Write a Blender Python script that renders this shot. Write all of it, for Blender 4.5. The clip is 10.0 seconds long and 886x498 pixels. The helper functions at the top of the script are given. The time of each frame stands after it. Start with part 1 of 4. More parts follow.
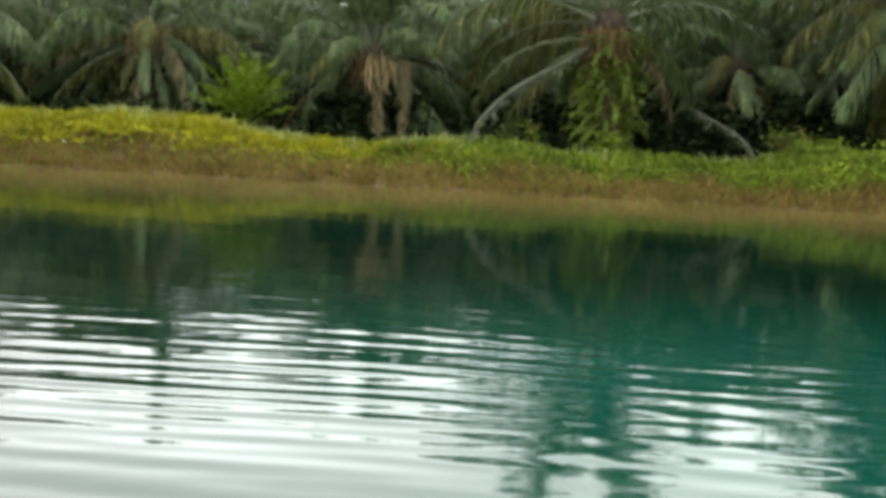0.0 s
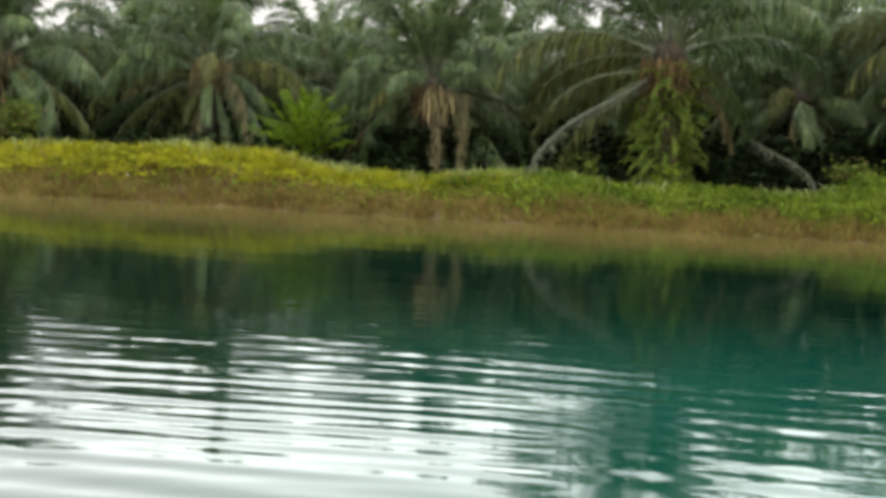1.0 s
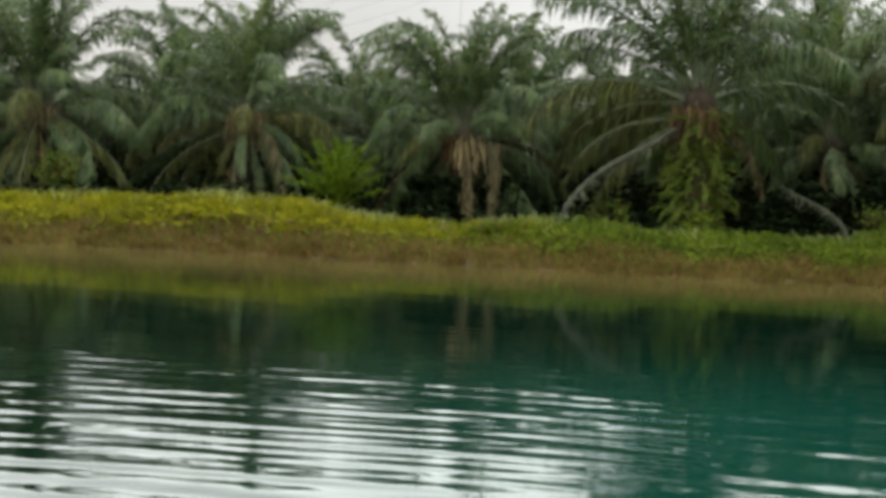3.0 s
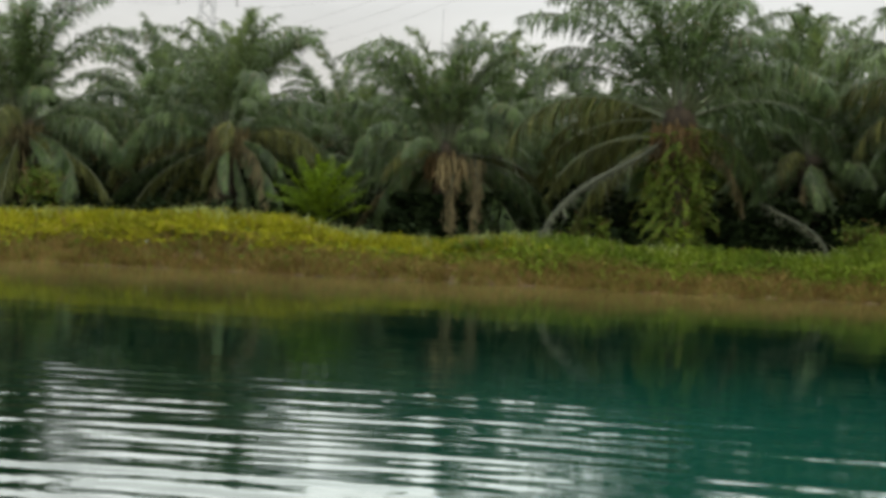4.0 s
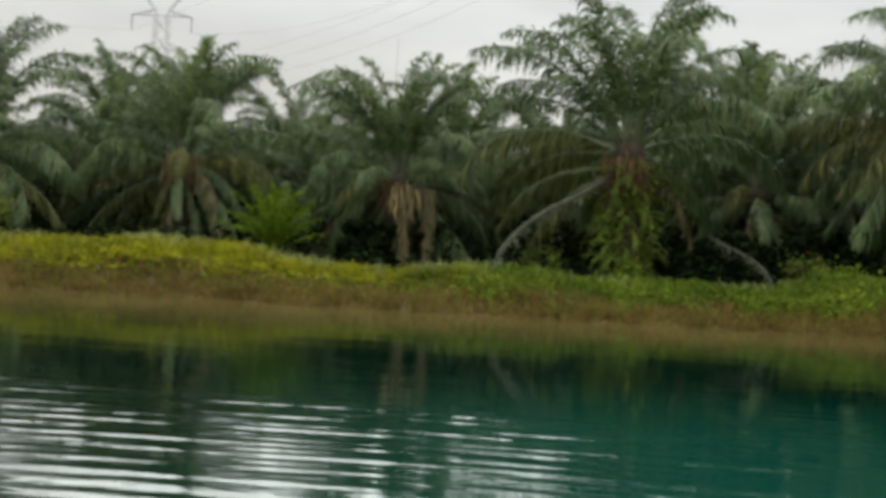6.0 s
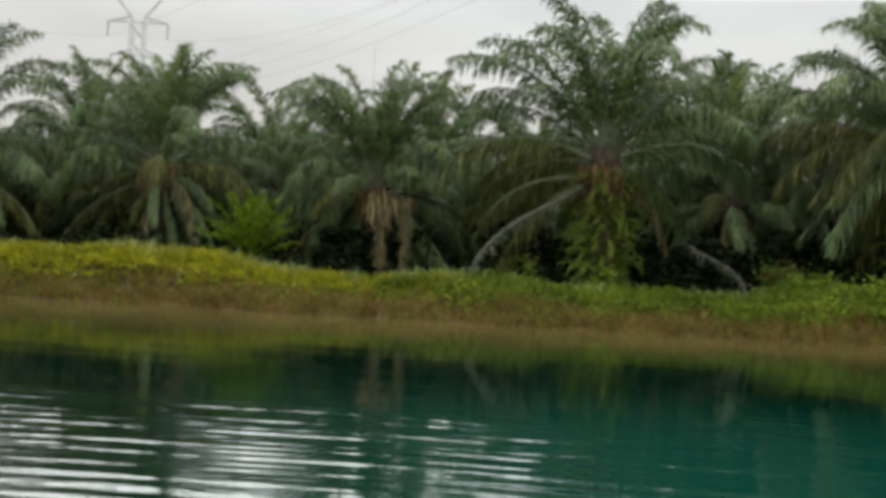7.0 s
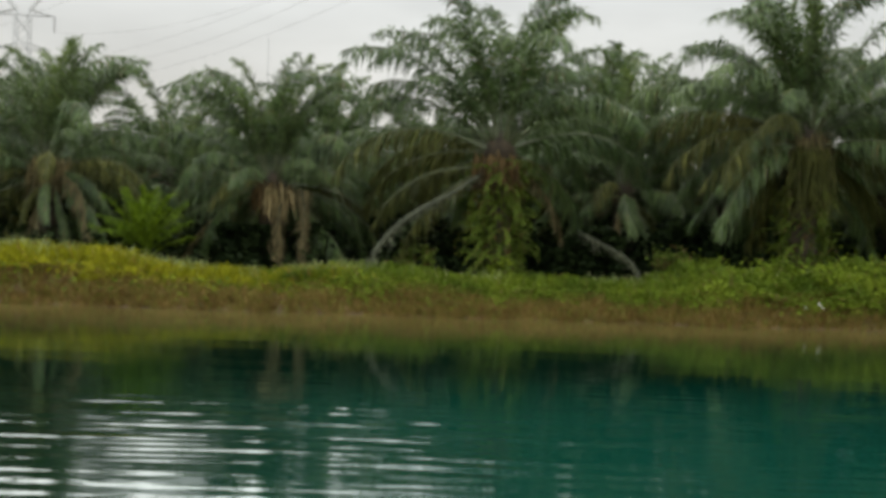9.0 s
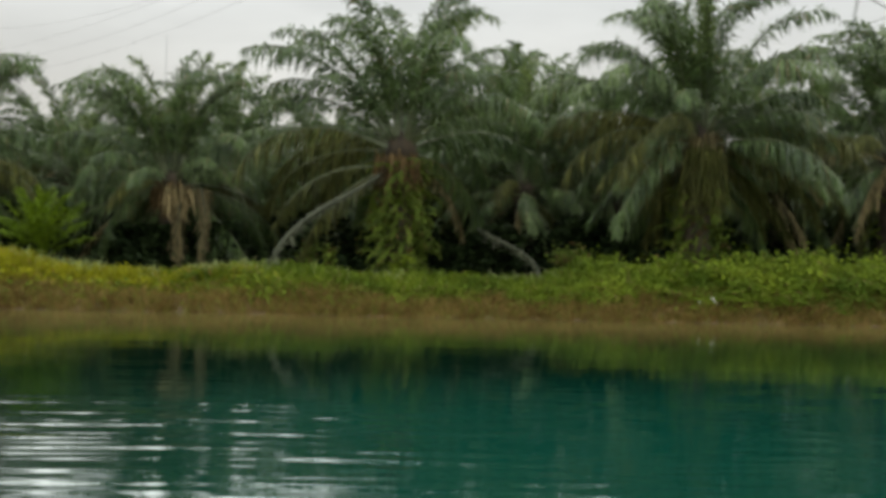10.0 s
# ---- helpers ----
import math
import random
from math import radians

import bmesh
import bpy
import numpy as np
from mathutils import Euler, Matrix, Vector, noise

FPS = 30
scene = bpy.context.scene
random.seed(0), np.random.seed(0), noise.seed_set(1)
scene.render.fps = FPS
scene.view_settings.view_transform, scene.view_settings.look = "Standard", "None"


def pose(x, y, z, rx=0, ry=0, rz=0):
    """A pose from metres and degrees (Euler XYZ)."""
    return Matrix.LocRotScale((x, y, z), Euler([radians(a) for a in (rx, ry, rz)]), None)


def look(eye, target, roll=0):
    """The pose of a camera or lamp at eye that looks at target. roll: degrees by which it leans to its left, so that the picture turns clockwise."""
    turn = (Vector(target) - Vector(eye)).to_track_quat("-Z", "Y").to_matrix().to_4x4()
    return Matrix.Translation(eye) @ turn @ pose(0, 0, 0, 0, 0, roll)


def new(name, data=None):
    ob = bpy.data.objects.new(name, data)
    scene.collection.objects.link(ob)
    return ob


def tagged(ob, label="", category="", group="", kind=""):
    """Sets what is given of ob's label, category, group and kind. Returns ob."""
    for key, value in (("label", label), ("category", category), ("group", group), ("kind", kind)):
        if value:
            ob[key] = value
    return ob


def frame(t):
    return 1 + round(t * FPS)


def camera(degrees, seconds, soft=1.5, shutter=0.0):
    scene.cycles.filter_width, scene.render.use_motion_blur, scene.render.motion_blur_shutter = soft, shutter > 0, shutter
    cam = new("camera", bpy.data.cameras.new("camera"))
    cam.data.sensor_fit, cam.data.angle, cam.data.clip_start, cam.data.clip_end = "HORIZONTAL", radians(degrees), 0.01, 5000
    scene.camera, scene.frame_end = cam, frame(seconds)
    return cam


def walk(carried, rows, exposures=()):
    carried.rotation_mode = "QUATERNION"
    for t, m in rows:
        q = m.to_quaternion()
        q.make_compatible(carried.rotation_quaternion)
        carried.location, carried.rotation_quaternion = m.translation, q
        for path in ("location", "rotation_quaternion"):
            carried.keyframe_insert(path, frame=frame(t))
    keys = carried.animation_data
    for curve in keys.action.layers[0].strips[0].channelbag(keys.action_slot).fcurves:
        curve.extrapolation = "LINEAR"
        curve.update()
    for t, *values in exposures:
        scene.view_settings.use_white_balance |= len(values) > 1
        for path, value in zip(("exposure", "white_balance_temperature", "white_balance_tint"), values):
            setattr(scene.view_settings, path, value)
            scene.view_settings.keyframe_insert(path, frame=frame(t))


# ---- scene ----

# ------------------------------------------------------------------ camera
cam = camera(40.0, 10.0, soft=4.0)
EYE_Z = 2.0
# seconds, metres ahead, yaw, pitch, roll
PATH = [
    (0.0, 0.50, -2.46, -6.73, 3.01),
    (0.5, 0.52, -0.94, -6.05, 3.00),
    (1.0, 0.50, 0.36, -5.33, 2.84),
    (1.5, 0.44, 1.15, -4.78, 2.72),
    (2.0, 0.37, 1.81, -4.12, 2.64),
    (2.5, 0.33, 2.09, -3.58, 2.46),
    (4.0, 0.18, 1.16, -2.31, 2.45),
    (4.5, 0.09, 0.63, -1.87, 2.55),
    (5.0, 0.00, 0.00, -1.45, 2.75),
    (5.5, -0.06, -0.48, -1.15, 2.92),
    (7.0, -0.21, -2.08, -0.42, 3.10),
    (7.5, -0.24, -2.55, -0.46, 2.86),
    (8.0, -0.31, -3.45, -0.54, 2.51),
    (8.5, -0.35, -4.85, -0.59, 2.28),
    (9.0, -0.37, -6.86, -0.61, 2.03),
    (9.5, -0.44, -8.72, -0.59, 1.89),
    (10.0, -0.56, -11.43, -0.54, 1.65),
]


def heading(yaw, pitch):
    a, b = radians(yaw), radians(pitch)
    return Vector((-math.sin(a) * math.cos(b), math.cos(a) * math.cos(b), math.sin(b)))


rows = []
for t, ahead, yaw, pitch, roll in PATH:
    eye = Vector((0, ahead, EYE_Z))
    rows.append((t, look(eye, eye + heading(yaw, pitch), roll)))
EXPOSURES = [
    (0.0, 0.54, 6640, 5.5),
    (1.0, 0.52, 6640, 5.5),
    (2.5, 0.10, 6640, 5),
    (4.5, -0.06, 6640, 5),
    (7.0, -0.13, 6640, 5),
    (10.0, -0.13, 6680, 4),
]
walk(cam, rows, EXPOSURES)

# ------------------------------------------------------------------ sky and sun
world = bpy.data.worlds.new("overcast_sky")
scene.world = world
world.use_nodes = True
wn, wl = world.node_tree.nodes, world.node_tree.links
wn.clear()
w_out = wn.new("ShaderNodeOutputWorld")
w_bg = wn.new("ShaderNodeBackground")
w_sky = wn.new("ShaderNodeTexSky")
w_sky.sky_type = "NISHITA"
w_sky.sun_disc = False
w_sky.sun_elevation, w_sky.sun_rotation = radians(63), radians(315)
w_sky.dust_density = 4.0
w_co = wn.new("ShaderNodeTexCoord")
w_sep = wn.new("ShaderNodeSeparateXYZ")
w_ramp = wn.new("ShaderNodeValToRGB")
ramp = w_ramp.color_ramp
ramp.elements[0].position, ramp.elements[0].color = 0.0, (0.84, 0.81, 0.79, 1)
ramp.elements[1].position, ramp.elements[1].color = 1.0, (1.9, 1.92, 1.92, 1)
# bright band above 0.2 is added, out of view, to whiten the water's reflections
for at_z, col in ((0.10, (0.83, 0.80, 0.79, 1)), (0.199, (0.87, 0.875, 0.90, 1)), (0.213, (2.7, 2.7, 2.75, 1)), (0.23, (3.9, 3.9, 3.97, 1)), (0.262, (3.0, 3.0, 3.07, 1)), (0.31, (2.3, 2.32, 2.36, 1)), (0.55, (2.1, 2.12, 2.14, 1))):
    e = ramp.elements.new(at_z)
    e.color = col
w_map = wn.new("ShaderNodeMapping")
w_map.inputs["Scale"].default_value = (2.0, 2.0, 7.0)
w_noise = wn.new("ShaderNodeTexNoise")
w_noise.inputs["Scale"].default_value = 2.2
w_noise.inputs["Detail"].default_value = 4.0
w_mr = wn.new("ShaderNodeMapRange")
w_mr.inputs["From Min"].default_value, w_mr.inputs["From Max"].default_value = 0.3, 0.7
w_mr.inputs["To Min"].default_value, w_mr.inputs["To Max"].default_value = 0.87, 1.09
w_mul = wn.new("ShaderNodeMix")
w_mul.data_type, w_mul.blend_type = "RGBA", "MULTIPLY"
w_mul.inputs["Factor"].default_value = 1.0
w_scale = wn.new("ShaderNodeMix")
w_scale.data_type, w_scale.blend_type = "RGBA", "MULTIPLY"
w_scale.inputs["Factor"].default_value = 1.0
w_scale.inputs[7].default_value = (0.1, 0.1, 0.1, 1)
w_mix = wn.new("ShaderNodeMix")
w_mix.data_type = "RGBA"
w_mix.inputs["Factor"].default_value = 0.92
wl.new(w_co.outputs["Generated"], w_sep.inputs[0])
wl.new(w_sep.outputs["Z"], w_ramp.inputs["Fac"])
wl.new(w_co.outputs["Generated"], w_map.inputs["Vector"])
wl.new(w_map.outputs[0], w_noise.inputs["Vector"])
wl.new(w_noise.outputs[0], w_mr.inputs["Value"])
wl.new(w_ramp.outputs["Color"], w_mul.inputs[6])
wl.new(w_mr.outputs[0], w_mul.inputs[7])
wl.new(w_sky.outputs["Color"], w_scale.inputs[6])
wl.new(w_scale.outputs[2], w_mix.inputs[6])
wl.new(w_mul.outputs[2], w_mix.inputs[7])
wl.new(w_mix.outputs[2], w_bg.inputs["Color"])
w_bg.inputs["Strength"].default_value = 1.0
wl.new(w_bg.outputs[0], w_out.inputs[0])

sun = new("sun", bpy.data.lights.new("sun", "SUN"))
sun.data.energy, sun.data.angle, sun.data.color = 0.6, radians(25), (1.0, 0.95, 0.86)
sun.matrix_world = look((-22, 42, 60), (0, 20, 0))

# ------------------------------------------------------------------ materials


def material(name):
    m = bpy.data.materials.new(name)
    m.use_nodes = True
    n = m.node_tree.nodes
    n.clear()
    return m, n, m.node_tree.links, n.new("ShaderNodeOutputMaterial")


def varied(n, l, dark, light, scale, detail=5.0, source="Object", coords=None):
    """A colour between dark and light by noise at real-world size."""
    tex = n.new("ShaderNodeTexNoise")
    tex.inputs["Scale"].default_value, tex.inputs["Detail"].default_value = scale, detail
    if coords is None:
        coords = n.new("ShaderNodeTexCoord").outputs[source]
    l.new(coords, tex.inputs["Vector"])
    r = n.new("ShaderNodeValToRGB")
    r.color_ramp.elements[0].position, r.color_ramp.elements[0].color = 0.32, (*dark, 1)
    r.color_ramp.elements[1].position, r.color_ramp.elements[1].color = 0.68, (*light, 1)
    l.new(tex.outputs[0], r.inputs["Fac"])
    return r.outputs["Color"], tex.outputs[0]


def leaf_material(name, dark, light, dry=None, rough=0.6, through_leaf=0.16, scale=0.9, dry_share=0.0, spread=0.6, sheen=0.18):
    """Foliage: colour varies leaf by leaf, frond by frond and in larger patches; light also passes through it."""
    m, n, l, out = material(name)
    geo, info = n.new("ShaderNodeNewGeometry"), n.new("ShaderNodeObjectInfo")
    patch, _ = varied(n, l, dark, light, scale, 3.0)
    ramp = n.new("ShaderNodeValToRGB")
    ramp.color_ramp.elements[0].color, ramp.color_ramp.elements[1].color = (1 - 1.02 * spread, 1 - spread, 1 - 1.02 * spread, 1), (1 + spread, 1 + 0.93 * spread, 1 + 0.75 * spread, 1)
    l.new(geo.outputs["Random Per Island"], ramp.inputs["Fac"])
    mul = n.new("ShaderNodeMix")
    mul.data_type, mul.blend_type = "RGBA", "MULTIPLY"
    mul.inputs["Factor"].default_value = 1.0
    l.new(patch, mul.inputs[6])
    l.new(ramp.outputs["Color"], mul.inputs[7])
    col = mul.outputs[2]
    r2 = n.new("ShaderNodeValToRGB")
    r2.color_ramp.elements[0].color, r2.color_ramp.elements[1].color = (0.78, 0.82, 0.8, 1), (1.22, 1.18, 1.1, 1)
    l.new(info.outputs["Random"], r2.inputs["Fac"])
    mul2 = n.new("ShaderNodeMix")
    mul2.data_type, mul2.blend_type = "RGBA", "MULTIPLY"
    mul2.inputs["Factor"].default_value = 1.0
    l.new(col, mul2.inputs[6])
    l.new(r2.outputs["Color"], mul2.inputs[7])
    col = mul2.outputs[2]
    if dry:
        pick = n.new("ShaderNodeMath")
        pick.operation = "LESS_THAN"
        pick.inputs[1].default_value = dry_share
        l.new(geo.outputs["Random Per Island"], pick.inputs[0])
        mix = n.new("ShaderNodeMix")
        mix.data_type = "RGBA"
        l.new(pick.outputs[0], mix.inputs["Factor"])
        l.new(col, mix.inputs[6])
        mix.inputs[7].default_value = (*dry, 1)
        col = mix.outputs[2]
    p = n.new("ShaderNodeBsdfPrincipled")
    p.inputs["Roughness"].default_value = rough
    p.inputs["Specular IOR Level"].default_value = sheen
    l.new(col, p.inputs["Base Color"])
    tr = n.new("ShaderNodeBsdfTranslucent")
    l.new(col, tr.inputs["Color"])
    mix = n.new("ShaderNodeMixShader")
    mix.inputs[0].default_value = through_leaf
    l.new(p.outputs[0], mix.inputs[1])
    l.new(tr.outputs[0], mix.inputs[2])
    l.new(mix.outputs[0], out.inputs["Surface"])
    return m


def solid_material(name, dark, light, scale, rough=0.8, metal=0.0, bump=0.4, fine=40.0):
    m, n, l, out = material(name)
    col, fac = varied(n, l, dark, light, scale)
    p = n.new("ShaderNodeBsdfPrincipled")
    p.inputs["Roughness"].default_value, p.inputs["Metallic"].default_value = rough, metal
    l.new(col, p.inputs["Base Color"])
    tex = n.new("ShaderNodeTexNoise")
    tex.inputs["Scale"].default_value, tex.inputs["Detail"].default_value = fine, 6.0
    l.new(n.new("ShaderNodeTexCoord").outputs["Object"], tex.inputs["Vector"])
    b = n.new("ShaderNodeBump")
    b.inputs["Strength"].default_value, b.inputs["Distance"].default_value = bump, 0.02
    l.new(tex.outputs[0], b.inputs["Height"])
    l.new(b.outputs[0], p.inputs["Normal"])
    l.new(p.outputs[0], out.inputs["Surface"])
    return m


def water_material():
    """Turbid teal pond water: a glossy skin over a body that scatters green light."""
    m, n, l, out = material("pond_water")
    co = n.new("ShaderNodeTexCoord").outputs["Object"]
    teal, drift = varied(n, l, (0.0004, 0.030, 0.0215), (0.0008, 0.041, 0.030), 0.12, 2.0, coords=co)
    dark_green, _ = varied(n, l, (0.0007, 0.0075, 0.0042), (0.0012, 0.0115, 0.0066), 0.3, 2.0, coords=co)
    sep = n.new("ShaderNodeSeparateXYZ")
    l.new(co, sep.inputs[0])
    # teal off the one end of the pond, dark green along the bank and off the other
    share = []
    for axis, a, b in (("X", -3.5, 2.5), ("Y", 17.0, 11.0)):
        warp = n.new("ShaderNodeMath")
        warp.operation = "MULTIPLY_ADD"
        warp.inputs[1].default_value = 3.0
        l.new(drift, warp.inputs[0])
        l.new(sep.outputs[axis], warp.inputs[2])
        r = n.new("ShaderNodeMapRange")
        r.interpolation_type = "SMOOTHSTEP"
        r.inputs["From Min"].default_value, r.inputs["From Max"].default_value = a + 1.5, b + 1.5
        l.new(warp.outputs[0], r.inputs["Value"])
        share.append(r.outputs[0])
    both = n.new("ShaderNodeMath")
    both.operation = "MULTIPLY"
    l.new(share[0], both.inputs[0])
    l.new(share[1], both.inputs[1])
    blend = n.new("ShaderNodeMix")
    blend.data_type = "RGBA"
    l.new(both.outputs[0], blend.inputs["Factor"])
    l.new(dark_green, blend.inputs[6])
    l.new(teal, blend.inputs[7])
    # brown of the shallows by the far bank, with the bank's reflection painted in
    place = n.new("ShaderNodeSeparateXYZ")
    l.new(n.new("ShaderNodeNewGeometry").outputs["Position"], place.inputs[0])
    off = n.new("ShaderNodeMath")
    off.operation = "MULTIPLY_ADD"
    off.inputs[1].default_value = 0.08
    l.new(place.outputs["X"], off.inputs[0])
    l.new(place.outputs["Y"], off.inputs[2])
    near_bank = n.new("ShaderNodeMapRange")
    near_bank.interpolation_type = "SMOOTHSTEP"
    near_bank.inputs["From Min"].default_value, near_bank.inputs["From Max"].default_value = 21.5, 29.6
    l.new(off.outputs[0], near_bank.inputs["Value"])
    silt_and_reflection, _ = varied(n, l, (0.080, 0.062, 0.020), (0.135, 0.105, 0.038), 0.5, 3.0, coords=co)
    brown_mix = n.new("ShaderNodeMix")
    brown_mix.data_type = "RGBA"
    l.new(near_bank.outputs[0], brown_mix.inputs["Factor"])
    l.new(blend.outputs[2], brown_mix.inputs[6])
    l.new(silt_and_reflection, brown_mix.inputs[7])
    body = brown_mix.outputs[2]
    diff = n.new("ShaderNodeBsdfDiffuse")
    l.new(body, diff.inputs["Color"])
    gl = n.new("ShaderNodeBsdfGlossy")
    ruffle = n.new("ShaderNodeMapRange")
    ruffle.inputs["From Min"].default_value, ruffle.inputs["From Max"].default_value = 14.5, 19.0
    ruffle.inputs["To Min"].default_value, ruffle.inputs["To Max"].default_value = 0.03, 0.065
    l.new(sep.outputs["Y"], ruffle.inputs["Value"])
    l.new(ruffle.outputs[0], gl.inputs["Roughness"])
    gl.inputs["Color"].default_value = (0.95, 1.0, 0.97, 1)
    mp = n.new("ShaderNodeMapping")
    mp.inputs["Scale"].default_value = (1.2, 5.0, 1.0)
    l.new(co, mp.inputs["Vector"])
    tex = n.new("ShaderNodeTexNoise")
    tex.inputs["Scale"].default_value, tex.inputs["Detail"].default_value = 1.6, 3.0
    l.new(mp.outputs[0], tex.inputs["Vector"])
    b = n.new("ShaderNodeBump")
    b.inputs["Strength"].default_value, b.inputs["Distance"].default_value = 0.1, 0.004
    l.new(tex.outputs[0], b.inputs["Height"])
    mp2 = n.new("ShaderNodeMapping")
    mp2.inputs["Scale"].default_value = (80.0, 12.0, 1.0)
    l.new(co, mp2.inputs["Vector"])
    fine = n.new("ShaderNodeTexNoise")
    fine.inputs["Scale"].default_value, fine.inputs["Detail"].default_value = 1.0, 1.0
    l.new(mp2.outputs[0], fine.inputs["Vector"])
    b2 = n.new("ShaderNodeBump")
    b2.inputs["Strength"].default_value, b2.inputs["Distance"].default_value = 0.18, 0.001
    l.new(fine.outputs[0], b2.inputs["Height"])
    l.new(b.outputs[0], b2.inputs["Normal"])
    l.new(b2.outputs[0], gl.inputs["Normal"])
    fr = n.new("ShaderNodeFresnel")
    fr.inputs["IOR"].default_value = 1.36
    mix = n.new("ShaderNodeMixShader")
    l.new(fr.outputs[0], mix.inputs[0])
    l.new(diff.outputs[0], mix.inputs[1])
    l.new(gl.outputs[0], mix.inputs[2])
    l.new(mix.outputs[0], out.inputs["Surface"])
    return m


WATER = water_material()
SOIL = solid_material("bank_soil", (0.06, 0.038, 0.018), (0.13, 0.085, 0.04), 1.5, 0.95, fine=12.0)
BARK = solid_material("palm_bark", (0.024, 0.019, 0.012), (0.075, 0.055, 0.034), 3.0, 0.9, bump=0.8, fine=18.0)
FROND = leaf_material("palm_frond", (0.041, 0.077, 0.024), (0.120, 0.178, 0.066), (0.15, 0.13, 0.05), dry_share=0.03, rough=0.42, sheen=0.45, through_leaf=0.3)
FROND_NEW = leaf_material("fresh_palm_frond", (0.068, 0.106, 0.030), (0.155, 0.212, 0.074), rough=0.42, sheen=0.45, through_leaf=0.36)
# paler, bluer frond colour for distance: haze is mixed into it
FROND_HAZE = leaf_material("hazed_far_frond", (0.056, 0.092, 0.038), (0.132, 0.186, 0.083), scale=0.4, rough=0.45, sheen=0.5, through_leaf=0.25)
FROND_DRY = leaf_material("dry_palm_frond", (0.105, 0.088, 0.045), (0.215, 0.185, 0.105), through_leaf=0.15)
GREY_LEAF = leaf_material("grey_dead_leaflet", (0.085, 0.092, 0.064), (0.175, 0.180, 0.132), through_leaf=0.15)
STRAW = leaf_material("bleached_frond", (0.135, 0.108, 0.056), (0.250, 0.205, 0.118), through_leaf=0.2)
LUSH = leaf_material("lush_broad_leaf", (0.100, 0.158, 0.016), (0.225, 0.290, 0.030), (0.15, 0.11, 0.04), dry_share=0.03, scale=0.7, spread=0.35, rough=0.55, sheen=0.12)
RUSTY = leaf_material("rusty_leaf_base", (0.072, 0.046, 0.022), (0.150, 0.105, 0.052), through_leaf=0.15)
FROND_OLD = leaf_material("ageing_palm_frond", (0.060, 0.070, 0.020), (0.112, 0.118, 0.038), through_leaf=0.25)
FERN = leaf_material("young_palm_leaf", (0.090, 0.150, 0.010), (0.160, 0.240, 0.018), through_leaf=0.35)
VINE = leaf_material("climbing_fern_leaf", (0.052, 0.084, 0.012), (0.124, 0.172, 0.024), (0.13, 0.085, 0.03), dry_share=0.18)
CREEPER = leaf_material("sunlit_creeper_leaf", (0.130, 0.144, 0.006), (0.275, 0.276, 0.012), (0.26, 0.17, 0.05), dry_share=0.06, scale=0.7, spread=0.2, rough=0.6, sheen=0.1)
CREEPER_GREEN = leaf_material("green_creeper_leaf", (0.054, 0.094, 0.009), (0.158, 0.212, 0.020), (0.15, 0.11, 0.04), dry_share=0.05, scale=0.7, spread=0.24, rough=0.6, sheen=0.1)
DRY_GRASS = leaf_material("dry_grass", (0.114, 0.072, 0.024), (0.214, 0.148, 0.055), (0.15, 0.17, 0.032), dry_share=0.22, scale=0.8, sheen=0.06)
# pale grass tips; the sky's sheen on the crest leaves is coloured in
SHEEN_GRASS = leaf_material("sheen_pale_grass", (0.24, 0.28, 0.12), (0.42, 0.46, 0.24), through_leaf=0.3)
# near-black leaf colour: the shade under the palms is put into it
SHADE_UNDERGROWTH = leaf_material("shade_dark_undergrowth_leaf", (0.006, 0.012, 0.005), (0.016, 0.026, 0.010), sheen=0.04)
STEEL = solid_material("galvanised_steel", (0.42, 0.43, 0.44), (0.55, 0.56, 0.57), 2.0, 0.6, 0.5, 0.1)
WIRE = solid_material("aluminium_wire", (0.30, 0.30, 0.31), (0.38, 0.38, 0.39), 2.0, 0.7, 0.3, 0.1)
LITTER = solid_material("weathered_plastic", (0.36, 0.35, 0.33), (0.55, 0.54, 0.50), 9.0, 0.5, 0.0, 0.3)
PALE_WOOD = solid_material("weathered_rachis", (0.040, 0.046, 0.028), (0.088, 0.094, 0.062), 4.0, 0.9)

# ------------------------------------------------------------------ mesh helpers


def mesh_of(name, verts, faces, mat, smooth=False, stalk=None):
    """A mesh of one material; stalk: a second one for its first so many faces."""
    me = bpy.data.meshes.new(name)
    me.from_pydata([tuple(v) for v in np.asarray(verts, float).tolist()], [], [tuple(f) for f in faces])
    me.materials.append(mat)
    if stalk:
        me.materials.append(stalk[0])
        me.polygons.foreach_set("material_index", [1] * stalk[1] + [0] * (len(me.polygons) - stalk[1]))
    if smooth:
        me.polygons.foreach_set("use_smooth", [True] * len(me.polygons))
    me.update()
    return me


def put(name, me, parent=None, m=None, label="", category="", group="", kind=""):
    ob = new(name, me)
    if parent is not None:
        ob.parent = parent
    if m is not None:
        ob.matrix_basis = m
    return tagged(ob, label, category, group, kind)


def empty(name, m, label, category, group="", kind=""):
    ob = new(name)
    ob.empty_display_size = 0.3
    ob.matrix_basis = m
    return tagged(ob, label, category, group, kind)


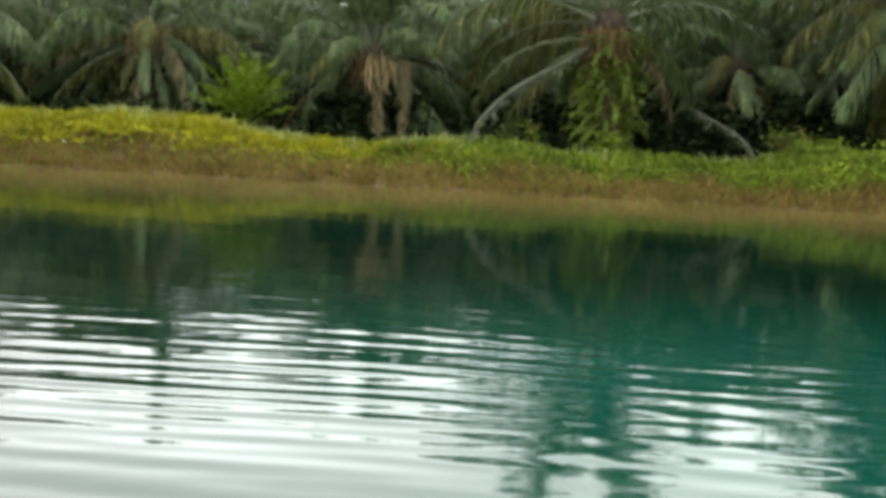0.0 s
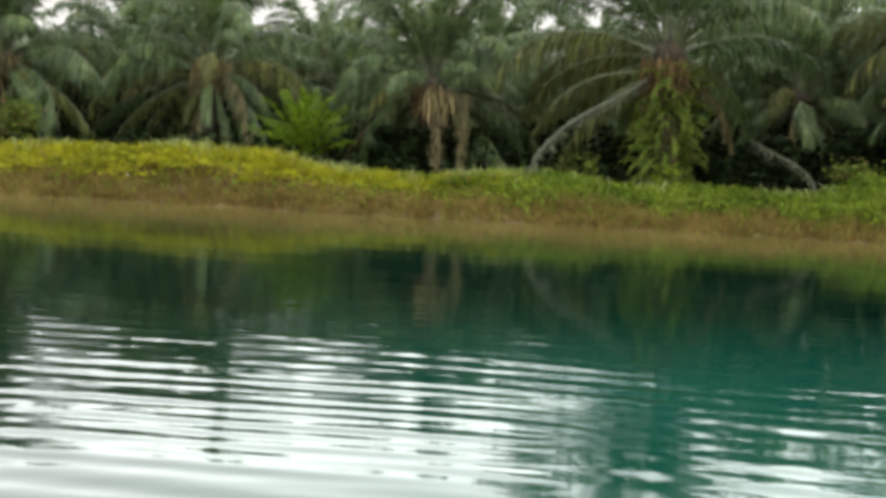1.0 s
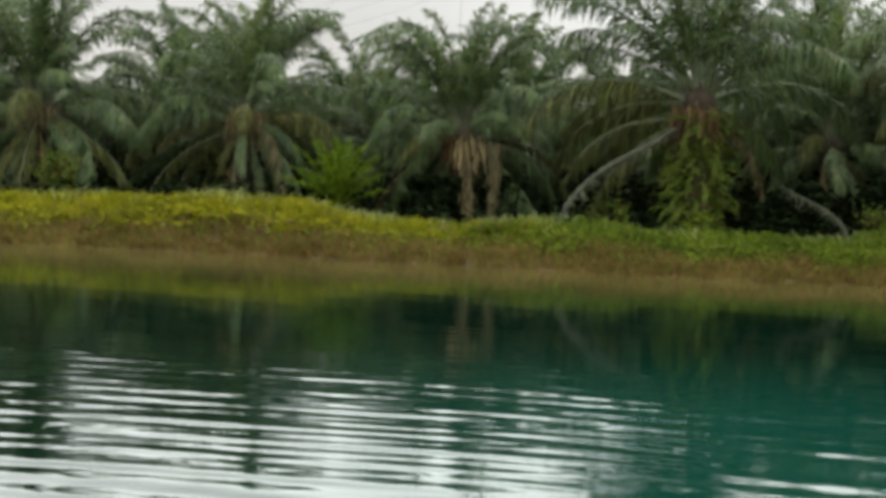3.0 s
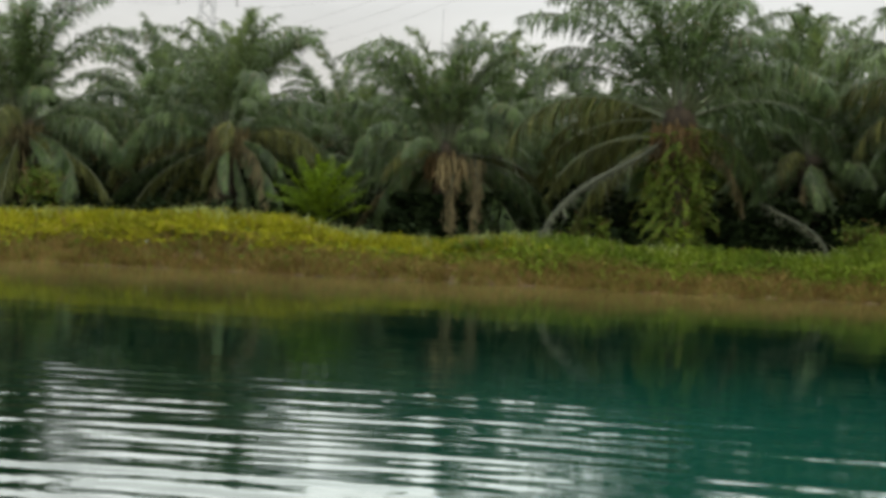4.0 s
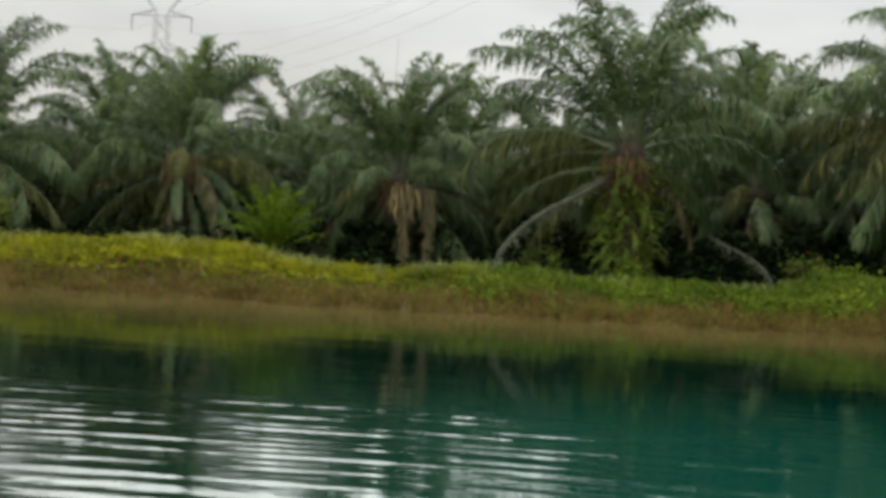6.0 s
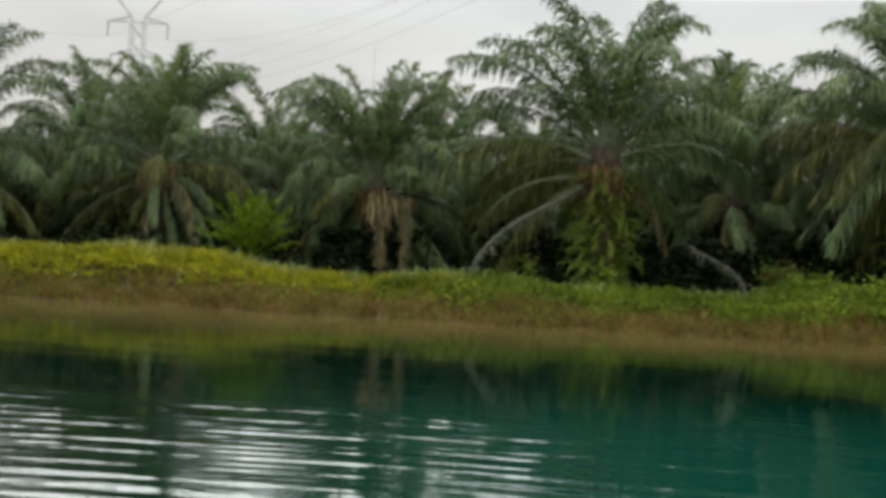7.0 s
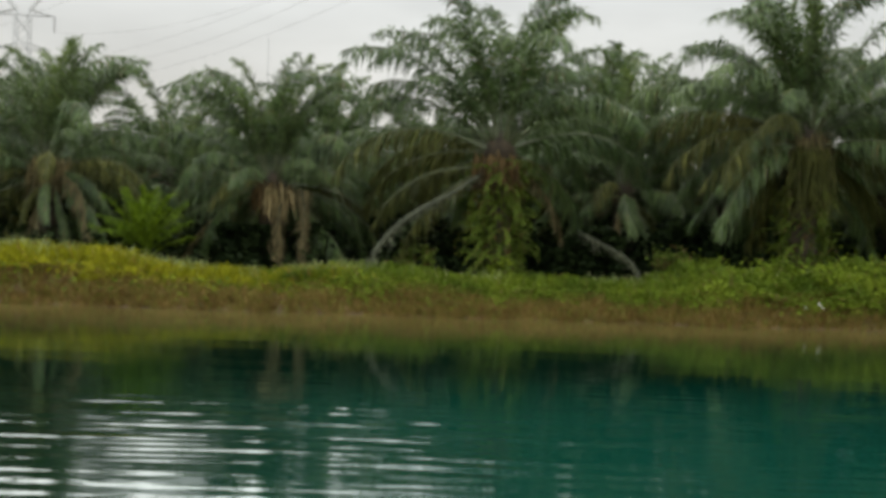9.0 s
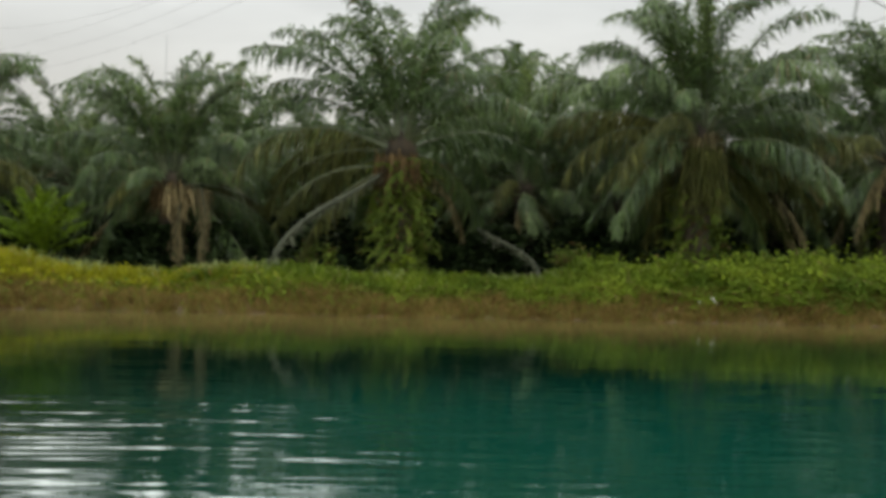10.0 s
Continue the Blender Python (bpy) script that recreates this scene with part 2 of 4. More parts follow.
def tube(points, radii, sides=6, closed=True):
    """A tapered tube through the points: vertices and faces."""
    pts = np.asarray(points, float)
    radii = np.broadcast_to(radii, (len(pts),))
    tan = np.gradient(pts, axis=0)
    tan /= np.linalg.norm(tan, axis=1, keepdims=True) + 1e-9
    verts, faces = [], []
    for i, (p, t) in enumerate(zip(pts, tan)):
        ref = np.array([0, 0, 1.0]) if abs(t[2]) < 0.9 else np.array([1.0, 0, 0])
        u = np.cross(t, ref)
        u /= np.linalg.norm(u)
        v = np.cross(t, u)
        for k in range(sides):
            a = 2 * math.pi * k / sides
            verts.append(p + radii[i] * (math.cos(a) * u + math.sin(a) * v))
    for i in range(len(pts) - 1):
        for k in range(sides):
            a, b = i * sides + k, i * sides + (k + 1) % sides
            faces.append((a, b, b + sides, a + sides))
    if closed:
        faces.append(tuple(range(sides))[::-1])
        faces.append(tuple(range((len(pts) - 1) * sides, len(pts) * sides)))
    return verts, faces


def join(*pieces):
    verts, faces = [], []
    for v, f in pieces:
        n = len(verts)
        verts.extend(v)
        faces.extend([tuple(i + n for i in face) for face in f])
    return verts, faces


def strut(a, b, r):
    return tube([a, b], [r, r], 4)


def leaf_cloud(centres, sizes, rng, up=0.6, aspect=0.6, hang=0.0, facing=(0, 0, 1)):
    """Folded leaves of four corners, one at each centre, facing mostly upwards or as given."""
    c = np.asarray(centres, float)
    n = len(c)
    az = rng.uniform(0, 2 * np.pi, n)
    d = np.stack([np.cos(az), np.sin(az), rng.normal(0, 0.45, n) - hang], -1)
    d /= np.linalg.norm(d, axis=1, keepdims=True)
    nor = rng.normal(0, 1, (n, 3)) * (1 - up) + np.asarray(facing, float) * up
    side = np.cross(d, nor)
    side /= np.linalg.norm(side, axis=1, keepdims=True) + 1e-9
    nrm = np.cross(side, d)
    s = np.asarray(sizes)[:, None]
    base, tip = c - d * s * 0.5, c + d * s * 0.5
    left = c + side * s * 0.5 * aspect + nrm * s * 0.12
    right = c - side * s * 0.5 * aspect + nrm * s * 0.12
    verts = np.stack([base, left, tip, right], 1).reshape(-1, 3)
    faces = [(4 * i, 4 * i + 1, 4 * i + 2) for i in range(n)] + [(4 * i, 4 * i + 2, 4 * i + 3) for i in range(n)]
    return verts, faces


# ------------------------------------------------------------------ ground and water
BANK_X = [-200, -40, -14, -10, -7.6, -5, -3.5, -0.7, 1.7, 3.2, 4.7, 9.3, 11.4, 13.4, 15.1, 17, 20, 40, 200]
BANK_Z = [1.2, 1.2, 1.25, 1.30, 1.42, 1.44, 1.06, 0.92, 1.20, 1.12, 0.97, 1.0, 1.36, 1.31, 1.46, 1.52, 1.5, 1.4, 1.3]


def wobble(x, seed=0.0):
    return 0.5 * np.sin(0.9 * x + seed) + 0.3 * np.sin(2.3 * x + 1.7 * seed) + 0.2 * np.sin(5.1 * x + 0.6 * seed)


def shore_y(x):
    return 29.6 - 0.08 * np.clip(x, -40, 40) + 0.18 * wobble(x, 1.0)


def veg_top(x):
    return np.interp(x, BANK_X, BANK_Z) + 0.04 * wobble(2.0 * x, 2.0)


def ground_z(x, y):
    x, y = np.asarray(x, float), np.asarray(y, float)
    far = y - shore_y(x)
    top = veg_top(x) - 0.42
    low = np.interp(far, [-6, -1.5, 0.0, 0.3], [-1.3, -0.5, 0.0, 0.07])
    z_far = np.where(far < 0.3, low, 0.07 + (top - 0.07) * np.interp(far, [0.3, 1.4, 3.6], [0, 0.62, 1.0]))
    near = 4.2 - y + 0.3 * wobble(x, 4.0)
    z_near = np.interp(near, [-4, 0, 1.5, 4.0], [-1.3, 0.0, 0.25, 0.42])
    z = np.maximum(z_far, z_near)
    ends = np.interp(np.abs(x - 2), [60, 75], [0, 1])
    z = np.maximum(z, -1.3 + 2.3 * ends)
    return z


def ground():
    xs = np.unique(np.concatenate([np.linspace(-2500, -80, 12), np.linspace(-80, -20, 31), np.linspace(-20, 26, 185), np.linspace(26, 90, 33), np.linspace(90, 2500, 12)]))
    ys = np.unique(np.concatenate([np.linspace(-2500, -30, 10), np.linspace(-30, 2, 14), np.linspace(2, 27, 30), np.linspace(27, 36, 61), np.linspace(36, 70, 35), np.linspace(70, 3000, 20)]))
    gx, gy = np.meshgrid(xs, ys)
    gz = ground_z(gx, gy) + np.where((gy > 33) & (gy < 90), 0.05 * wobble(gx * 1.3 + gy, 3.0), 0)
    verts = np.stack([gx, gy, gz], -1).reshape(-1, 3)
    w = len(xs)
    faces = [(j * w + i, j * w + i + 1, (j + 1) * w + i + 1, (j + 1) * w + i) for j in range(len(ys) - 1) for i in range(w - 1)]
    put("ground", mesh_of("ground", verts, faces, SOIL, True), label="brown earth of pond banks and palm plantation floor", category="ground", kind="structure")


def ripple(x, y):
    """Height of the pond's surface: long-crested ripples that fade towards the far shore."""
    warp = 0.55 * np.sin(0.31 * x + 0.13 * y) + 0.28 * np.sin(0.83 * x - 0.21 * y + 1.3) + 0.08 * np.sin(1.9 * x + 0.4 * y + 0.5)
    patch = 0.55 + 0.45 * np.sin(0.42 * x + 0.9 * y + 0.8 * np.sin(0.3 * x)) * np.sin(0.6 * x - 0.35 * y + 2.0)
    patch2 = 0.5 + 0.5 * np.sin(0.9 * x - 0.5 * y + 1.0) * np.sin(0.37 * x + 0.8 * y)
    patch3 = 0.5 + 0.5 * np.sin(0.7 * x + 1.1 * y + 2.4) * np.sin(0.8 * x - 0.6 * y + 0.7 * np.sin(0.5 * y))
    near_x = np.clip(x, -6, 8)
    bow = 0.14 * x + 0.014 * near_x * near_x
    warp += 0.09 * np.sin(3.3 * x + 0.9 * y + 1.1) * np.sin(1.3 * y + 0.4 * x)
    h = 0.0017 * patch * np.sin(2 * np.pi * (y + bow) / 0.41 + warp * 2.4)
    h += 0.0009 * patch3 * np.sin(2 * np.pi * (y + 0.6 * bow) / 0.50 + warp * 1.9 + 2.0)
    h += 0.0009 * patch2 * np.sin(2 * np.pi * (y + 0.05 * x) / 0.27 + warp * 3.1 + 1.0)
    h += 0.0014 * np.sin(2 * np.pi * (y + 0.20 * x) / 1.55 + 1.5 * warp)
    h += 0.0006 * np.sin(2 * np.pi * (0.35 * x + y) / 0.62 + 2.0 * warp)
    h += 0.0003 * patch * np.sin(2 * np.pi * (y - 0.55 * x) / 0.36 + 2.6 * warp)
    calm = np.interp(y, [-20, 6, 7.7, 8.7, 10.2, 12.2, 14.0, 18, 30], [0.4, 0.40, 0.46, 0.80, 1.15, 0.85, 0.34, 0.30, 0.30])
    side = np.interp(x, [-1.0, 0.6, 1.8, 4.0], [1.55, 1.2, 0.85, 1.0])
    side = side + (np.maximum(side, 1.0) - side) * np.interp(y, [16, 20], [0, 1])
    return h * calm * np.where(y < 8, np.maximum(side, 0.75), side)


def water():
    xs = np.unique(np.concatenate([np.linspace(-85, -18, 20), np.linspace(-18, -8, 61), np.linspace(-8, -4.5, 36), np.linspace(-4.5, 6, 191), np.linspace(6, 10, 41), np.linspace(10, 24, 71), np.linspace(24, 90, 20)]))
    ys = np.unique(np.concatenate([np.linspace(-6, 1, 12), np.linspace(1, 4, 60), np.linspace(4, 14, 301), np.linspace(14, 20, 131), np.linspace(20, 37, 121)]))
    gx, gy = np.meshgrid(xs, ys)
    verts = np.stack([gx, gy, ripple(gx, gy)], -1).reshape(-1, 3)
    w = len(xs)
    faces = [(j * w + i, j * w + i + 1, (j + 1) * w + i + 1, (j + 1) * w + i) for j in range(len(ys) - 1) for i in range(w - 1)]
    return put("water", mesh_of("water", verts, faces, WATER, True), label="rippled teal pond water reflecting palms and overcast sky", category="water", kind="structure")


ground()
pond = water()

# ------------------------------------------------------------------ palms


def frond_shape(rng, inc, bend, leaflets, collapse=0.0, leaf_len=1.22, length=1.0, width=0.05, fine=True, along=0.55, hook=0.0):
    """A feather frond 5 m times length long, leaving the crown at inc degrees from the vertical: the rachis and its leaflets.
    hook: the larger, the more of the bend lies in the frond's last third."""
    n = 18
    s = np.linspace(0, 1, n)
    th = np.radians(np.minimum(inc + bend * s ** (1.35 + hook), 176))
    step = 5.0 * length / (n - 1)
    sway = np.cumsum(rng.normal(0, 0.012, n)) * 4
    x = np.concatenate([[0], np.cumsum(np.sin(th[:-1]) * step)])
    z = np.concatenate([[0], np.cumsum(np.cos(th[:-1]) * step)])
    pts = np.stack([x, sway * s, z], -1)
    rv, rf = tube(pts, np.interp(s, [0, 0.12, 1], [0.07, 0.036, 0.007]), 3, True)
    tan = np.gradient(pts, axis=0)
    tan /= np.linalg.norm(tan, axis=1, keepdims=True)
    verts, faces = [], []
    down = np.array([0, 0, -1.0])
    ragged = rng.uniform(0.7, 1.15, 24)
    for side in (-1, 1):
        for k in range(leaflets):
            u = 0.16 + 0.83 * (k + rng.uniform(0.1, 0.9)) / leaflets
            f = u * (n - 1)
            i = min(int(f), n - 2)
            p = pts[i] + (pts[i + 1] - pts[i]) * (f - i)
            t = tan[i] + (tan[i + 1] - tan[i]) * (f - i)
            across = np.array([0, side, 0.0])
            over = np.cross(t, np.array([0, 1.0, 0]))
            over = over * (-1 if over[2] < 0 else 1)
            ln = leaf_len * np.interp(u, [0.16, 0.32, 0.6, 0.85, 1.0], [0.4, 0.9, 1.0, 0.8, 0.4]) * rng.uniform(0.75, 1.1) * ragged[int(u * 11.9) + (12 if side > 0 else 0)]
            rise = max(t[2], 0.0)
            lift = rng.choice([-0.35, 0.1, 0.55]) + rng.normal(0, 0.15)
            d = (along + 0.35 * rise) * t + (0.9 - 0.5 * collapse) * across + lift * (1 - collapse) * over + down * (0.1 + 1.25 * collapse) * (1 - 0.8 * rise) + rng.normal(0, 0.24, 3)
            d /= np.linalg.norm(d)
            d2 = d + down * (0.5 + 0.8 * rng.uniform()) * (1 + 1.8 * collapse) * (1 - 0.45 * rise)
            d2 /= np.linalg.norm(d2)
            mid, tip = p + d * ln * 0.5, p + d * ln * 0.5 + d2 * ln * 0.55
            wv = np.cross(d, over + rng.normal(0, 0.35, 3))
            wv = wv / (np.linalg.norm(wv) + 1e-9) * width * 0.5
            b = len(verts)
            if fine:
                verts += [p - wv * 0.5, p + wv * 0.5, mid + wv, mid - wv, tip]
                faces += [(b, b + 1, b + 2, b + 3), (b + 3, b + 2, b + 4)]
            else:
                verts += [p, mid + wv, mid - wv, tip]
                faces += [(b, b + 1, b + 2), (b + 2, b + 1, b + 3)]
    return join((rv, rf), (verts, faces))


STALK_FACES = 17 * 3 + 2
RACHIS = solid_material("frond_stalk", (0.062, 0.078, 0.036), (0.125, 0.142, 0.072), 3.0, 0.5)
# inclination from the vertical, bend along the frond, collapse of the leaflets, length, hook, leaflet length
CLASSES = [(4, 62, 0.22, 0.92, 1.7, 0.66), (12, 118, 0.28, 1.02, 1.6, 0.74), (25, 122, 0.34, 1.06, 1.15, 0.85), (44, 104, 0.46, 1.02, 0.5, 0.98), (64, 92, 0.58, 1.0, 0.15, 1.08), (88, 74, 0.68, 0.94, 0.0, 1.08), (112, 52, 0.74, 0.86, 0.0, 1.0), (138, 32, 0.8, 0.76, 0.0, 0.9)]
FRONDS, FRONDS_OLD, FRONDS_DRY = [], [], []
for c, (inc, bend, col, ln, hook, leaf) in enumerate(CLASSES):
    FRONDS.append([mesh_of("frond", *frond_shape(np.random.default_rng(100 + 10 * c + v), inc + 4 * (v - 1.5), bend * (0.8 + 0.12 * v), 112, col, leaf_len=leaf, length=ln, width=0.046, along=0.6, hook=hook), FROND_NEW if c == 0 else FROND, stalk=(RACHIS, STALK_FACES)) for v in range(4)])
    if c >= 4:
        FRONDS_OLD.append([mesh_of("old_frond", *frond_shape(np.random.default_rng(300 + 10 * c + v), inc, bend, 84, col + 0.1, leaf_len=leaf, length=ln, width=0.045), FROND_OLD, stalk=(RACHIS, STALK_FACES)) for v in range(2)])
        FRONDS_DRY.append([mesh_of("dry_frond", *frond_shape(np.random.default_rng(500 + 10 * c + v), inc, bend, 60, min(col + 0.25, 1), leaf_len=0.75, length=ln, width=0.042), FROND_DRY) for v in range(2)])


def trunk_shape(rng, height, r0, r1):
    """A palm trunk ringed with the stubs of cut fronds, set in spirals."""
    n, sides = 14, 14
    z = np.linspace(-0.25, height, n)
    rad = np.interp(z, [-0.25, 0.1, 0.5 * height, height], [r0 * 1.25, r0 * 1.05, r0 * 0.95, r1])
    pts = np.stack([0.03 * np.sin(z * 2), 0.03 * np.cos(z * 1.7), z], -1)
    body = tube(pts, rad, sides)
    stubs = []
    for k in range(int(height * 26)):
        a = k * 2.39996 + rng.normal(0, 0.1)
        h = 0.1 + (height - 0.1) * (k + 0.5) / (height * 26)
        r = np.interp(h, [0, height], [r0, r1]) * 0.95
        o, up = np.array([math.cos(a), math.sin(a), 0]), np.array([0, 0, 1.0])
        s = np.array([-math.sin(a), math.cos(a), 0])
        c = r * o + h * up
        ln, w = rng.uniform(0.12, 0.26), rng.uniform(0.07, 0.11)
        tip = c + (0.55 * o + 0.85 * up) * ln
        v = [c - w * s - 0.08 * up, c + w * s - 0.08 * up, c + 0.06 * up, tip - 0.4 * w * s, tip + 0.4 * w * s, tip - 0.05 * o + 0.03 * up]
        f = [(0, 1, 4, 3), (1, 2, 5, 4), (2, 0, 3, 5), (3, 4, 5)]
        stubs.append((v, f))
    return join(body, *stubs)


def heart_shape(rng, r):
    """The dark bud where the frond bases meet, with a few fruit bunches between them."""
    bm = bmesh.new()
    bmesh.ops.create_icosphere(bm, subdivisions=2, radius=r)
    for v in bm.verts:
        v.co *= 1 + 0.18 * noise.noise(v.co * 6 + Vector((rng.uniform(0, 9), 0, 0)))
        v.co.z *= 1.3
    verts = [tuple(v.co) for v in bm.verts]
    faces = [tuple(x.index for x in f.verts) for f in bm.faces]
    bm.free()
    return verts, faces


def palm(x, y, heart_z, size, fronds, seed, low=7, spread=1.0, turn=0.0, old=0.10, dry=0.03, fill=0.72, label="oil palm with arching grey-green fronds and a rough stubbed trunk", lean=(0, 0), gaps=()):
    """gaps: rows of (from class, azimuth from, to) in which the palm has lost its fronds."""
    rng = np.random.default_rng(seed)
    z0 = float(ground_z(x, y))
    top = heart_z - z0
    tree = empty("oil_palm", pose(x, y, z0, lean[0], lean[1], 0), label, "palm tree", "oil palms on the far bank")
    put("trunk", mesh_of("trunk", *trunk_shape(rng, top, 0.40 * size ** 0.5, 0.34 * size ** 0.5), BARK), tree)
    put("bud", mesh_of("bud", *heart_shape(rng, 0.42 * size), BARK, True), tree, pose(0, 0, top))
    for k in range(fronds):
        u = (k + 0.5) / fronds
        c = min(int((u ** fill) * (low + 0.999)), low)
        az = turn + k * 137.508 + rng.normal(0, 9)
        if 1 <= c <= 5 and 244 < az % 360 < 296 and rng.uniform() < 0.6:
            az += 40 if az % 360 > 270 else -40
        if any(c >= low_c and a0 < az % 360 < a1 for low_c, a0, a1 in gaps):
            continue
        pick = rng.uniform()
        if c >= 5 and pick < dry * 3:
            me = FRONDS_DRY[c - 4][rng.integers(2)]
        elif c >= 4 and pick < old * 3:
            me = FRONDS_OLD[c - 4][rng.integers(2)]
        else:
            me = FRONDS[c][rng.integers(4)]
        sc = size * (rng.uniform(0.86, 1.06) if c < 3 else rng.uniform(0.62, 1.05))
        r = (0.18 + 0.16 * u) * size
        a = radians(az)
        m = Matrix.Translation((r * math.cos(a), r * math.sin(a), top + (0.38 - 0.75 * u) * size)) @ pose(0, 0, 0, rng.normal(0, 9), rng.normal(0, 7), az) @ Matrix.Diagonal((sc * spread, sc, sc, 1))
        put("frond", me, tree, m)
    return tree


PALM_A = palm(5.73, 34.3, 4.45, 1.06, 84, 11, fill=0.62, gaps=((4, 196, 352), (5, 150, 360), (7, 0, 150)), label="tall oil palm whose trunk is wrapped in climbing ferns")
PALM_B = palm(-0.80, 37.0, 3.35, 0.86, 90, 12, gaps=((5, 235, 310),), turn=20, label="smaller oil palm with dry fronds hanging down its front")
PALM_C = palm(-7.55, 38.0, 3.55, 0.88, 84, 13, turn=60, old=0.16)
PALM_D = palm(14.6, 33.6, 5.0, 1.06, 106, 114, gaps=((6, 190, 350),), turn=80, fill=0.66, old=0.09, label="tall oil palm with yellowing fronds hanging round the trunk")
PALM_E = palm(-13.8, 37.4, 3.6, 0.92, 84, 15, turn=10, old=0.16)
PALM_H = palm(22.6, 36.2, 5.0, 1.0, 76, 16)
PALM_F = palm(1.0, 44.0, 4.0, 0.90, 54, 17)
PALM_G = palm(-4.9, 47.0, 3.9, 0.85, 50, 18, turn=70)
for k, (x, y, hz, size) in enumerate([(10.4, 42.0, 4.5, 1.0), (18.6, 42.5, 4.9, 1.05), (-11.6, 45.5, 4.0, 0.9), (-18.5, 43.0, 4.4, 0.98), (27.5, 43.0, 4.8, 1.0), (5.6, 50.0, 2.9, 0.85), (-3.6, 41.8, 2.4, 0.72), (4.4, 41.2, 3.0, 0.8), (14.4, 41.0, 3.8, 0.92), (-10.4, 41.2, 3.0, 0.8), (-16.6, 38.6, 3.2, 0.85), (20.2, 39.6, 4.0, 0.95), (10.9, 39.6, 3.6, 0.92), (-2.2, 47.5, 3.3, 0.85), (7.4, 46.0, 3.3, 0.85), (8.9, 44.6, 4.3, 0.95), (12.6, 45.5, 4.5, 1.0), (-9.4, 46.5, 4.0, 0.9)]):
    palm(x, y, hz, size, 62, 30 + k, turn=40 * k)

# ageing fronds that droop beside the tall palm's crown
for az, c in ((168, 1), (180, 1), (192, 2)):
    a = radians(az)
    put("frond", FRONDS_OLD[c][az % 2], PALM_A, Matrix.Translation((0.3 * math.cos(a), 0.3 * math.sin(a), 3.45)) @ pose(0, 0, 0, 0, 0, az) @ Matrix.Diagonal((0.85, 1.25, 0.9, 1)))


def far_crown(seed, n=32):
    rng = np.random.default_rng(seed)
    parts = []
    for k in range(n):
        u = (k + 0.5) / n
        c = min(int(u * 6.999), 6)
        inc, bend, col, ln, hook, leaf = CLASSES[c]
        v, f = frond_shape(rng, inc + rng.normal(0, 5), bend, 46, col, leaf_len=leaf, length=ln, width=0.075, fine=False, hook=hook)
        a = radians(k * 137.508 + rng.normal(0, 9))
        rot = np.array([[math.cos(a), -math.sin(a), 0], [math.sin(a), math.cos(a), 0], [0, 0, 1]])
        v = np.asarray(v) @ rot.T + np.array([0.25 * math.cos(a), 0.25 * math.sin(a), 0.3 - 0.6 * u])
        parts.append((list(v), f))
    return join(*parts)


def far_palms():
    """Rows of the plantation behind the bank; the nearer rows keep every frond by itself."""
    rng = np.random.default_rng(77)
    crowns = [mesh_of("crown", *far_crown(900 + k), FROND_HAZE) for k in range(4)]
    singles = [[mesh_of("far_frond", *frond_shape(np.random.default_rng(700 + 10 * c + v), inc, bend * (0.85 + 0.2 * v), 72, col, leaf_len=leaf, length=ln, width=0.064, fine=False, hook=hook), FROND_HAZE, stalk=(RACHIS, STALK_FACES)) for v in range(2)] for c, (inc, bend, col, ln, hook, leaf) in enumerate(CLASSES)]
    trunk = mesh_of("far_trunk", *trunk_shape(rng, 4.0, 0.4, 0.34), BARK)
    row = 0
    y = 49.5
    while y < 108:
        half = 0.55 * y + 6
        x = -half + (4.2 if row % 2 else 0) + 2
        while x < half + 0.12 * y + 4:
            px, py = x + rng.normal(0, 0.7), y + rng.normal(0, 0.7)
            m = pose(px, py, float(ground_z(px, py)) - (2.5 if row < 2 else 1.8) + rng.uniform(-0.8, 0.8), 0, 0, rng.uniform(0, 360))
            tree = empty("oil_palm", m, "distant oil palm in the plantation behind the bank", "palm tree", "oil palms deep in the plantation")
            put("trunk", trunk, tree)
            if row < 3:
                for k in range(30):
                    u = (k + 0.5) / 30
                    az = k * 137.508 + rng.normal(0, 9)
                    a, sc = radians(az), rng.uniform(0.85, 1.05)
                    spot = Matrix.Translation((0.28 * math.cos(a), 0.28 * math.sin(a), 4.3 - 0.6 * u))
                    put("frond", singles[min(int(u * 7.6), 7)][rng.integers(2)], tree, spot @ pose(0, 0, 0, rng.normal(0, 5), rng.normal(0, 5), az) @ Matrix.Diagonal((sc, sc, sc, 1)))
            else:
                put("crown", crowns[rng.integers(4)], tree, pose(0, 0, 4.0))
            x += 8.4
        y += 7.4 if row < 3 else 11.0
        row += 1


far_palms()

# ------------------------------------------------------------------ bank vegetation


def scatter_bank(rng, n, x0, x1, d0, d1, heap=1.0):
    """Points in a thick mat over the bank between two distances from the waterline."""
    x = rng.uniform(x0, x1, n)
    d = rng.uniform(d0, d1, n)
    y = shore_y(x) + d
    g = ground_z(x, y)
    room = np.maximum(veg_top(x) - g, 0.15)
    bumps = 0.75 + 0.45 * np.sin(2.1 * x + 1.3 * np.sin(1.7 * y)) * np.sin(1.9 * y + 0.7 * x) + 0.2 * np.sin(6.3 * x + 1.0) * np.sin(5.7 * y)
    ease = np.interp(d, [d0, d0 + 0.5, d0 + 2.3, d1 - 0.4, d1], [0.4, 0.5, 1.0, 1.0, 0.5])
    z = g + room * heap * bumps * ease * rng.uniform(0.55, 1.0, n) ** 0.5
    return np.stack([x, y, z], -1)


